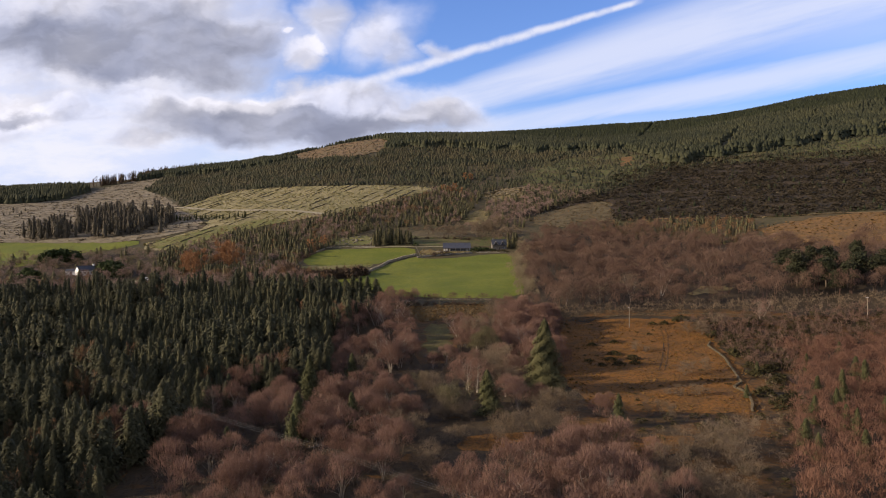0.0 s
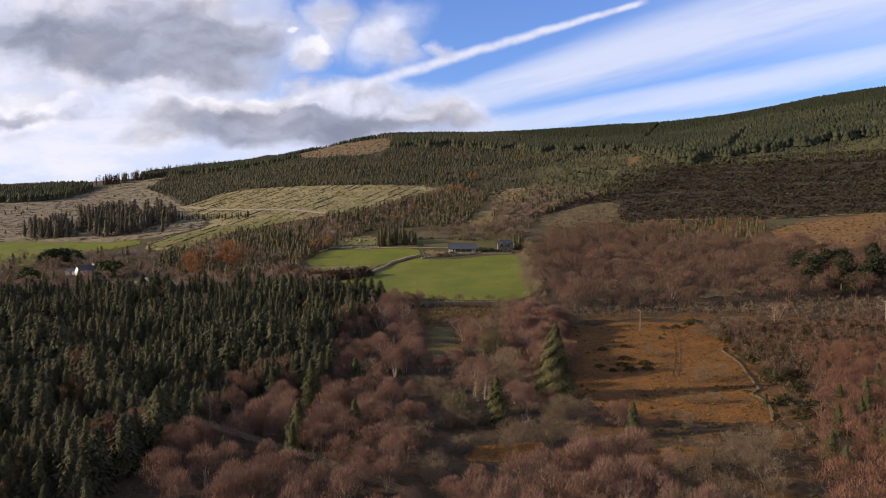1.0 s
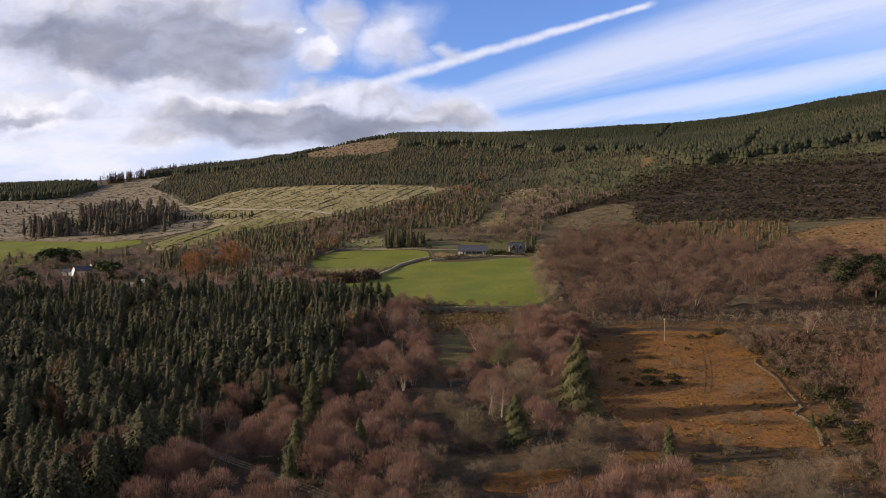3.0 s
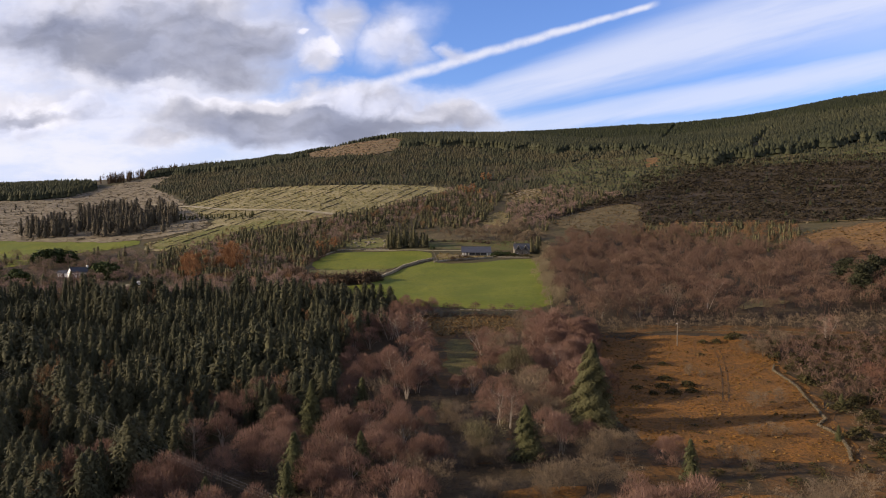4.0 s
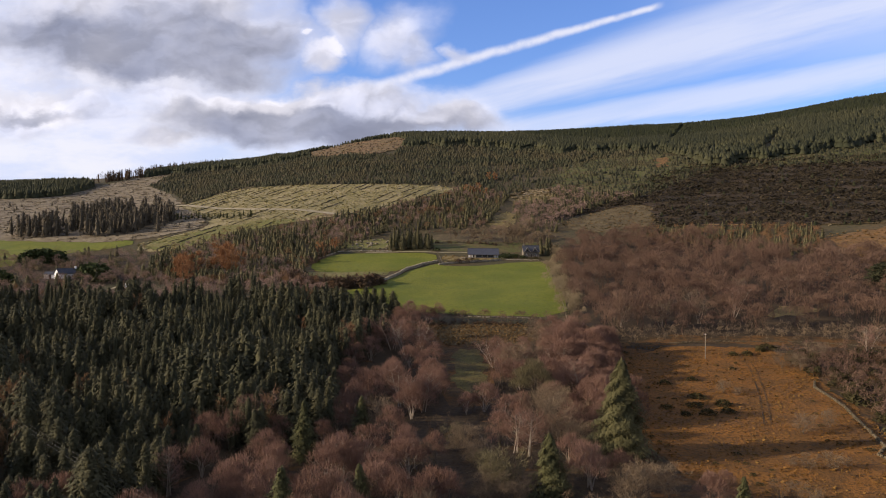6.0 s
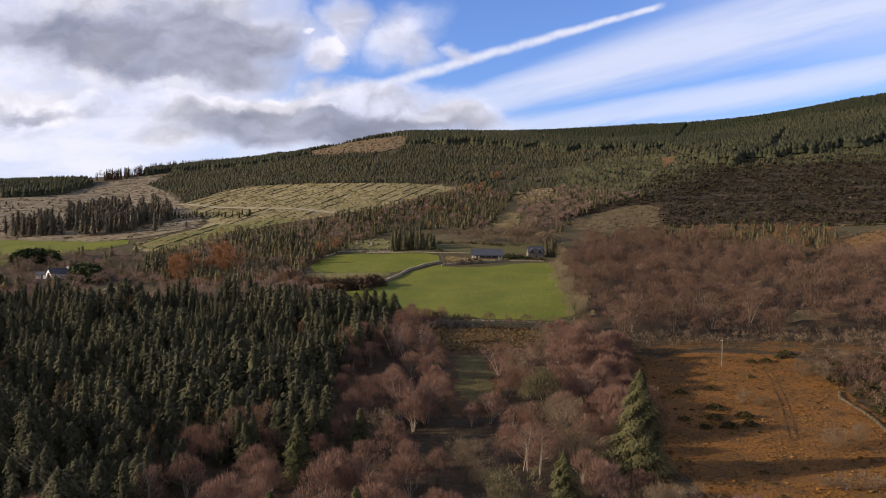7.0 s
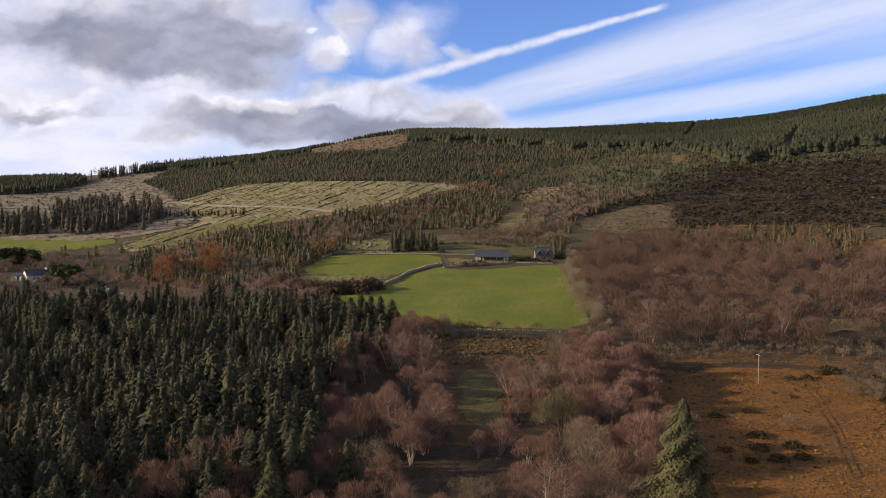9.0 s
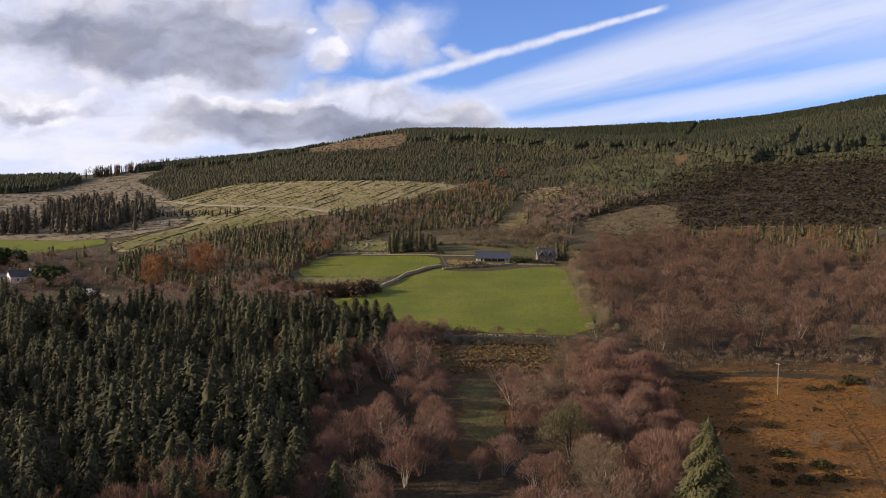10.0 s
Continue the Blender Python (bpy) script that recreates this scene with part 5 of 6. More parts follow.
tall *= np.where(grown & (py < edge + 45) & (px > -40), 1.22, 1.0) * np.where(~grown & (px < 20), 0.8, 1.0)
tall *= 1 + np.where(grown, 0.1, 0.2) * np.sin(px * 0.03 + 1) * np.sin(py * 0.045)
# Right-hand crest trees that get the painted cloud-shadow needles.
crest = ((py > 1270 - 0.1 * px) & (px > 120)) | ((px > 420) & (py > 1235 - 0.5 * (px - 500)))
shapes = [far_conifer(rng, 0.32, ((0.02, 0.8, 1.0), (0.45, 1.0, 0.62))) for _ in range(10)]
young = [far_conifer(rng, 0.33) for _ in range(10)]
front = ~crest & (py < edge)
grove("young_plantation", young, px[front], py[front], tall[front], HAZY_YOUNG_SPRUCE_M, rng, "young olive-green conifers on the lower hillside", "forest", (1.35, 1.95), smooth=True)
rear = ~crest & (py >= edge)
grove("hill_plantation", shapes, px[rear], py[rear], tall[rear], HAZY_TALL_SPRUCE_M, rng, "dark green conifer plantation over the hillside", "forest", (1.0, 1.4), smooth=True)
grove("crest_plantation", shapes, px[crest], py[crest], tall[crest], CLOUD_SPRUCE_M, rng, "blackish-green conifers along the hill crest, toned for cloud shadow", "forest", (1.0, 1.4), smooth=True)
px, py = scatter([(-760, 950), (-510, 950), (-482, 985), (-490, 1090), (-620, 1200), (-900, 1250)], 5.4, rng)
grove("far_plantation", shapes, px, py, rng.uniform(10.5, 12.5, len(px)), HAZY_TALL_SPRUCE_M, rng, "dark block of conifers on a far shoulder", "forest", (0.9, 1.2), smooth=True)
SKYLINE = [(-500, 1130), (-478, 1160), (-460, 1200), (-445, 1270), (-430, 1340), (-415, 1400)]
xs = np.interp(np.linspace(0, 5, 230), range(6), [p[0] for p in SKYLINE]) + rng.normal(0, 6, 230)
ys = np.interp(np.linspace(0, 5, 230), range(6), [p[1] for p in SKYLINE]) + rng.normal(0, 10, 230)
grove("skyline_trees", [join(t) for t in far] + cone, xs, ys, rng.uniform(9, 18, 230), UNDER_TWIG_M, rng, "thin line of bare trees on the skyline", "forest", (0.35, 0.6))
HEATH_WIDE = [(66, 650), (150, 735), (190, 800), (262, 868), (540, 770), (420, 500), (271, 530), (144, 598), (164, 684), (122, 678), (80, 640)]
px, py = scatter(HEATH_WIDE, 4.0, rng)
rows = np.sin((py + 0.45 * px) * 0.16 + 1.5 * np.sin(px * 0.021)) + 0.6 * np.sin(px * 0.05) * np.sin(py * 0.04)
seen = (px < 0.64 * (py + 20)) & (rows + rng.normal(0, 0.6, len(px)) > -0.9)
px, py = px[seen], py[seen]
low = [bush(rng, 26, 0.9, 0.3) for _ in range(8)]
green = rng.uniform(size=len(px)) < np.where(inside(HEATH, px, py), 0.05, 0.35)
# Bushes share the painted cloud-shadow tone of the heath below them.
grove("heather_scrub", low, px[~green], py[~green], rng.uniform(1.2, 3.4, (~green).sum()), HEATHER_M, rng, "heather and low shrubs on the heath, darkened for cloud shadow", "scrub", (1.0, 1.9))
grove("heath_conifers", young, px[green], py[green], rng.uniform(2.0, 4.6, green.sum()), CLOUD_SPRUCE_M, rng, "small conifers scattered over the heath, blackened for cloud shadow", "forest", (1.0, 1.5), smooth=True)
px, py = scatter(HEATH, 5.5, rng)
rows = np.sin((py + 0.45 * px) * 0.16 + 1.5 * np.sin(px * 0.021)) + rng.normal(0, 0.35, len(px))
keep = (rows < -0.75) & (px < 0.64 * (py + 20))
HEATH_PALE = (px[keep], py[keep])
px, py = scatter(KNOLL, 5.0, rng)
keep = rng.uniform(size=len(px)) < 0.5
grove("knoll_scrub", low, px[keep], py[keep], rng.uniform(0.5, 1.4, keep.sum()), GORSE_M, rng, "low olive scrub on the knoll", "scrub", (1.0, 2.0))
px, py = scatter(MOOR, 9.0, rng)
grove("moor_scrub", low, px, py, rng.uniform(0.8, 2.2, len(px)), HEATHER_M, rng, "scattered dark shrubs on the moor", "scrub", (1.0, 1.8))

# ---- walls, fences, tracks ----
CUBE_V = np.array([(x, y, z) for x in (-0.5, 0.5) for y in (-0.5, 0.5) for z in (-0.5, 0.5)])
CUBE_F = np.array([(0, 1, 3), (0, 3, 2), (4, 6, 7), (4, 7, 5), (0, 4, 5), (0, 5, 1), (2, 3, 7), (2, 7, 6), (0, 2, 6), (0, 6, 4), (1, 5, 7), (1, 7, 3)])


def box(x0, x1, y0, y1, z0, z1):
    return CUBE_V * (x1 - x0, y1 - y0, z1 - z0) + ((x0 + x1) / 2, (y0 + y1) / 2, (z0 + z1) / 2), CUBE_F


def stones(name, line, height, width, size, label, category="wall", loose=0.15, kind="", mat=STONE_M):
    """A dry stone wall along a plan line: courses of uneven stones."""
    pts, parts = [Vector(p) for p in line], []
    for a, b in zip(pts, pts[1:]):
        way = (b - a).normalized()
        n = max(1, int((b - a).length / size))
        for i in range(n):
            for c in range(max(1, int(height / (size * 0.7)))):
                if rng.uniform() < loose:
                    continue
                q = a.lerp(b, (i + rng.uniform(0.2, 0.8)) / n)
                s = size * rng.uniform(0.75, 1.4, 3) * (1, width / size * 0.8, 0.85)
                v = CUBE_V * (1 + rng.uniform(-0.22, 0.1, (8, 3))) * s
                t = math.atan2(way.y, way.x) + rng.normal(0, 0.25)
                v = np.stack([v[:, 0] * math.cos(t) - v[:, 1] * math.sin(t), v[:, 0] * math.sin(t) + v[:, 1] * math.cos(t), v[:, 2]], 1)
                x, y = q.x + rng.normal(0, 0.08), q.y + rng.normal(0, 0.08)
                parts.append((v + (x, y, float(ground_z(x, y)) + size * 0.3 + c * size * 0.62), CUBE_F))
    v, f = join(parts)
    return tagged(mesh_from(name, v, f, mat), label, category, kind=kind)


stones("dry_stone_wall", [(-43, 452), (-41, 457), (-36, 473), (-30, 497), (-21, 513), (-12, 519)], 1.9, 1.1, 0.6, "grey dry stone wall between two pastures", loose=0.06, mat=PALE_STONE_M)
stones("field_wall", [(105, 284), (102, 278), (101, 259), (96, 237), (94, 228), (90, 224), (91, 216), (88, 206), (85, 199)], 0.85, 0.6, 0.36, "mossy brown dry stone wall edging the bracken field", mat=MOSSY_STONE_M)
stones("tumbled_wall", [(0, 368.5), (13, 365), (25, 365), (43, 364)], 0.8, 1.2, 0.6, "tumbled stone wall at the pasture's foot", loose=0.35)
stones("upper_wall", [(-94, 522), (-88, 536), (-78, 556), (-60, 557), (-43, 555)], 1.1, 0.9, 0.6, "low stone wall along the upper pasture", loose=0.3, mat=PALE_STONE_M)
stones("lane_wall", [(54, 330), (73, 329), (92, 330), (111, 328), (127, 324), (150, 316)], 0.6, 0.5, 0.34, "low tumbled stone wall along a lane", loose=0.5, mat=MOSSY_STONE_M)
stones("garden_wall", [(-11, 511), (-4, 513), (9, 517), (20, 520), (27, 523)], 1.5, 1.0, 0.6, "pale stone garden wall below the bungalow", loose=0.06, mat=PALE_STONE_M)
stones("cottage_wall", [(30, 524), (38, 523), (50, 522)], 1.0, 0.8, 0.5, "low stone wall below the cottage", loose=0.2, mat=PALE_STONE_M)


def ribbon(name, line, width, mat, label, category, lift=0.4):
    pts = [Vector(p) for p in line]
    v, f = [], []
    for i, p in enumerate(pts):
        way = (pts[min(i + 1, len(pts) - 1)] - pts[max(i - 1, 0)]).normalized()
        for s in (-0.5, 0.5):
            x, y = p.x - way.y * width * s, p.y + way.x * width * s
            v.append((x, y, float(ground_z(x, y)) + lift))
        if i:
            n = 2 * i
            f += [(n - 2, n, n + 1), (n - 2, n + 1, n - 1)]
    return tagged(mesh_from(name, v, f, mat), label, category, kind="structure")


def eased(line, step=4.0):
    pts = [Vector(p) for p in line]
    for _ in range(2):
        pts = [pts[0]] + [q for a, b in zip(pts, pts[1:]) for q in (a.lerp(b, 0.25), a.lerp(b, 0.75))] + [pts[-1]]
    out = []
    for a, b in zip(pts, pts[1:]):
        k = max(1, int((b - a).length / step))
        out += [tuple(a.lerp(b, i / k)) for i in range(k)]
    return out + [tuple(pts[-1])]


TRACK = [(-330, 850), (-283, 807), (-250, 776), (-217, 742), (-190, 728), (-165, 712), (-141, 703), (-111, 684), (-98, 672)]
ribbon("forest_track", eased(TRACK), 6.5, TRACK_M, "pale gravel track across the felled slope", "track", 0.6)
ribbon("drive", eased([(-60, 553), (-43, 552.5), (-26, 551), (-12, 548), (2, 546), (8, 544)]), 1.8, TRACK_M, "pale drive to the bungalow", "drive", 0.3)
ribbon("heath_track", eased([(140, 604), (180, 588), (233, 556), (270, 534), (330, 505)]), 2.5, MOOR_M, "brown track below the heath", "track", 0.45)
SCARS = [[(215, 726), (227, 710), (243, 704)], [(265, 676), (275, 673), (287, 668), (310, 671)], [(198, 660), (200, 647), (201, 630)], [(215, 611), (225, 609), (233, 603)],
         [(187, 576), (216, 561), (248, 545)], [(254, 640), (271, 636), (298, 633)], [(300, 715), (330, 690), (345, 655)]]


def post_fence(name, line, gap, label):
    """Timber posts with two wires."""
    root = tagged(new(name), label, "fence")
    pts = eased(line, gap)
    me = None
    for x, y in pts:
        z = float(ground_z(x, y))
        if me is None:
            me = mesh_from("post", *box(-0.09, 0.09, -0.09, 0.09, -0.3, 1.25), POLE_M, parent=root, place=Matrix.Translation((x, y, z)))
        else:
            o = new("post", me.data)
            o.parent, o.matrix_basis = root, Matrix.Translation((x, y, z))
    for h in (0.6, 1.1):
        parts = [limb((a[0], a[1], float(ground_z(*a)) + h), (b[0], b[1], float(ground_z(*b)) + h), 0.012, 0.012, 3) for a, b in zip(pts, pts[1:])]
        mesh_from("wire", *join(parts), WIRE_M, parent=root)
    return root


post_fence("pasture_fence", [(54, 512), (51, 490), (49, 442), (46, 397), (43, 364)], 4.0, "weathered post and wire fence along the pasture")
post_fence("knoll_fence", [(76, 624), (82, 634), (107, 668), (132, 682), (160, 690)], 4.5, "post and wire fence over the grass knoll")
post_fence("drive_fence", [(-13, 548), (-11, 535), (-10, 522), (-9, 513)], 2.5, "timber fence at the garden's edge")

# ---- rows of brash on the felled slope ----
def brash_row(a, b, width, height):
    a, b = Vector(a), Vector(b)
    way = (b - a).normalized()
    n = max(3, int((b - a).length / 3.0))
    v, f = [], []
    for i in range(n + 1):
        q = a.lerp(b, i / n) + Vector((rng.normal(0, 0.4), rng.normal(0, 0.4)))
        ends = min(1.0, 0.35 + min(i, n - i) * 0.4)
        for s, h in ((-0.5, -0.2), (-0.22, 0.8), (0.2, 1.0), (0.5, -0.2)):
            w = width * ends * rng.uniform(0.75, 1.25)
            x, y = q.x - way.y * w * s, q.y + way.x * w * s
            v.append((x, y, float(ground_z(x, y)) + 0.25 + h * height * ends * rng.uniform(0.5, 1.4)))
        if i:
            k = 4 * i
            for j in range(3):
                f += [(k - 4 + j, k + j, k + j + 1), (k - 4 + j, k + j + 1, k - 3 + j)]
    return tagged(mesh_from("brash_windrow", v, f, BRASH_M), "long dark windrow of felling brash on the slope", "brash", "brash windrows")


def rows_over(poly, way, gap, rng, step=5.0, lean=0.0):
    """Broken straight rows across a polygon."""
    way = Vector(way).normalized()
    across = Vector((way.y, -way.x))
    for k in np.arange(-420, 200, gap):
        base = Vector((-100, 720)) + across * (k + rng.uniform(-5, 5))
        run = None
        for t in np.arange(-320, 320, step):
            p = base + way * t
            ok = bool(inside(poly, p.x, p.y)) and rng.uniform() > 0.2
            if ok and run is None:
                run = p
            elif not ok and run is not None:
                if (p - run).length > 9:
                    brash_row(run, p, rng.uniform(0.7, 1.4), rng.uniform(0.3, 0.75))
                run = None


rows_over(CLEAR, (0.36, 0.93), 14.0, rng)
px, py = scatter(CLEAR, 3.4, rng)
tufts = [(lambda a: (np.stack([np.cos(a) * 0.5, np.sin(a) * 0.5, rng.uniform(0.0, 1.0, 18)], 1), np.arange(18).reshape(-1, 3)))(rng.uniform(0, 6.28, 18)) for _ in range(6)]
tx, ty = np.array(eased(TRACK, 6.0)).T
free = np.min(np.hypot(px[:, None] - tx, py[:, None] - ty), axis=1) > 4.5
px, py = px[free], py[free]
grove("slope_tussocks", tufts, px, py, rng.uniform(0.5, 1.1, len(px)), PALE_TUFT_M, rng, "pale tussocks on the felled slope", "grass", (1.5, 3.0), 0.0)
grove("heath_grass", tufts, *HEATH_PALE, rng.uniform(0.3, 0.8, len(HEATH_PALE[0])), HEATH_GRASS_M, rng, "brown dead grass between rows of heather", "grass", (2.5, 6.0), 0.0)
sx, sy = np.array([p for scar in SCARS for p in eased(scar, 2.0)]).T
sx, sy = sx + rng.normal(0, 1.0, len(sx)), sy + rng.normal(0, 1.0, len(sy))
grove("heath_scar", tufts, sx, sy, rng.uniform(0.4, 1.1, len(sx)), PALE_SCRUB_M, rng, "broken pale lines of dead grass across the dark heath", "grass", (1.5, 3.5), 0.0)
px, py = scatter(CLEAR_L, 5.2, rng)
rows = np.sin((py - 0.15 * px) * 0.33 + np.sin(px * 0.03)) + rng.normal(0, 0.45, len(px))
seen = np.abs(px) < 0.64 * (py + 20)
a, b = seen & (rows > 0.35), seen & (rows < -0.7)
grove("flank_brash", low, px[a], py[a], rng.uniform(0.5, 1.5, a.sum()), BRASH_M, rng, "brown brash heaps over the felled flank", "brash", (1.5, 3.5))
grove("flank_stumps", tufts, px[b], py[b], rng.uniform(0.5, 1.1, b.sum()), FLANK_TUFT_M, rng, "pale stumps and branches on the felled flank", "brash", (2.5, 6.0), 0.0)
px, py = scatter(CLEAR_L, 24.0, rng)
keep = (rng.uniform(size=len(px)) < 0.6) & (py < 900)
grove("flank_shrubs", cone, px[keep], py[keep], rng.uniform(2.0, 5.0, keep.sum()), SHELTER_M, rng, "scattered small dark trees left on the felled flank", "scrub", (1.0, 1.8), smooth=True)

# dead bracken standing in the orange field
px, py = scatter(BRACKEN, 1.15, rng)
worn = np.sin(px * 0.35 + 0.8 * np.sin(py * 0.1)) * np.sin(py * 0.21 + px * 0.07) + rng.normal(0, 0.5, len(px))
keep = worn > -0.2
grove("dead_bracken", tufts, px[keep], py[keep], rng.uniform(0.2, 0.55, keep.sum()), TUFT_M, rng, "standing rust-orange dead bracken", "bracken", (0.9, 1.9), 0.0)
px, py = scatter(BRACKEN_MID, 0.8, rng)
grove("tawny_bracken", tufts, px, py, rng.uniform(0.3, 0.9, len(px)), TAWNY_TUFT_M, rng, "tawny dead bracken among trees", "bracken", (0.8, 1.4), 0.0)
tracks = [(94, 308), (92, 297), (89, 287), (86, 277), (82, 265), (78, 254), (75, 246)]
for off in (-0.9, 0.9):
    ribbon("wheel_rut", eased([(x + off, y) for x, y in tracks], 2.0), 0.4, VALLEY_M, "dark wheel rut pressed through dead bracken", "track", 0.2)
px, py = scatter(BRACKEN, 5.2, rng)
keep = (np.sin(px * 0.16 + 1.3) * np.sin(py * 0.11 + 0.4) + rng.normal(0, 0.5, len(px)) > 0.35) & (np.abs(px - np.interp(py, [246, 308], [75, 94])) > 3.5)
grove("bracken_brambles", bushes, px[keep], py[keep], rng.uniform(0.3, 0.9, keep.sum()), GORSE_M, rng, "low dark brambles in the bracken", "scrub", (1.0, 2.2))
GORSE = [(57, 254, 1.2), (63, 255, 1.8), (69, 257, 1.4), (60, 284, 1.2), (69, 287, 1.4), (92, 315, 1.5), (97, 315, 1.7), (106, 321, 2.0), (65, 270, 1.5), (70, 263, 1.9), (54, 261, 1.1), (115, 292, 2.0), (109, 295, 1.8), (62, 262, 1.6), (103, 319, 1.6)]
GORSE += [(108 - 0.22 * (284 - y) + rng.uniform(2, 12), y, rng.uniform(1.2, 2.6)) for y in np.arange(198, 292, 5.5)]
models = [tree("gorse_bush", "dark olive gorse bush in the bracken field", "bush", "gorse bushes", [("foliage", bush(rng, 520, 1.0, 0.13), GORSE_M)]) for _ in range(3)]
trees_at(GORSE, models, (1.1, 1.7))
# boulders above the upper pasture
ROCKS = [(-78, 584), (-46, 592), (-45, 560), (-71, 563), (-86, 570)]
cover("rough_bank", ROCKS, ROUGH_M, "rough grassy bank strewn with boulders", "grass", 0.14, 4.0, 0.8)
px, py = scatter(ROCKS, 3.6, rng)
keep = np.nonzero(rng.uniform(size=len(px)) < 0.8)[0]
rock = None
for i in keep:
    s = rng.uniform(0.7, 2.1)
    if rock is None or rng.uniform() < 0.15:
        b = bmesh.new()
        bmesh.ops.create_icosphere(b, subdivisions=1, radius=0.8)
        for q in b.verts:
            q.co *= rng.uniform(0.65, 1.15)
            q.co.z *= 0.7
        rock = bpy.data.meshes.new("boulder")
        b.to_mesh(rock)
        b.free()
        rock.materials.append(STONE_M)
    o = tagged(new("boulder", rock), "pale grey boulder on a rough bank", "boulder", "boulders above the pasture")
    o.matrix_basis = Matrix.LocRotScale((px[i], py[i], float(ground_z(px[i], py[i])) + 0.25 * s), Euler((0, 0, rng.uniform(0, 6))), (s, s * rng.uniform(0.6, 1.1), s * rng.uniform(0.6, 1.0)))

# ---- poles and wires ----
def power_pole(x, y, height, label, arm_turn, wood=POLE_M):
    z = float(ground_z(x, y))
    root = tagged(new("power_pole"), label, "pole", "power poles")
    root.matrix_basis = pose(x, y, z, 0, 0, arm_turn)
    mesh_from("shaft", *limb((0, 0, -0.3), (0, 0, height), 0.17, 0.12, 8), wood, parent=root)
    arm = mesh_from("crossarm", *box(-1.1, 1.1, 0.13, 0.25, height - 0.45, height - 0.3), STEEL_M if wood is POLE_M else wood, parent=root)
    for q in (-0.95, 0.0, 0.95):
        mesh_from("insulator", *join([limb((q, 0.19, height - 0.3), (q, 0.19, height - 0.12), 0.05, 0.07, 6), limb((q, 0.19, height - 0.12), (q, 0.19, height - 0.02), 0.08, 0.03, 6)]), PORCELAIN_M, parent=arm)
    return [Matrix(root.matrix_basis) @ Vector((q, 0.19, height)) for q in (-0.95, 0.0, 0.95)]


def strung(a, b, sag, name, label):
    """A wire between two points, hanging in a shallow curve."""
    n = 16
    pts = [np.array(a) * (1 - i / n) + np.array(b) * (i / n) - (0, 0, sag * 4 * (i / n) * (1 - i / n)) for i in range(n + 1)]
    return tagged(mesh_from(name, *join([limb(p, q, 0.013, 0.013, 4) for p, q in zip(pts, pts[1:])]), WIRE_M), label, "wire", "overhead wires")


power_pole(81, 310, 8.7, "weathered wooden power pole in the bracken field", 92)
power_pole(178, 306, 9.2, "weathered wooden power pole beside the lane", 92)
line = [power_pole(x, y, 9.3, "dark creosoted power pole with a crossarm among birches", 48, DARKWOOD_M) for x, y in ((66, 72), (-24.5, 153.5), (-108, 229), (-196, 308))]
for here, there in zip(line, line[1:]):
    for a, b in zip(here, there):
        strung(a, b, 1.3, "power_line", "thin grey overhead wire above the trees")

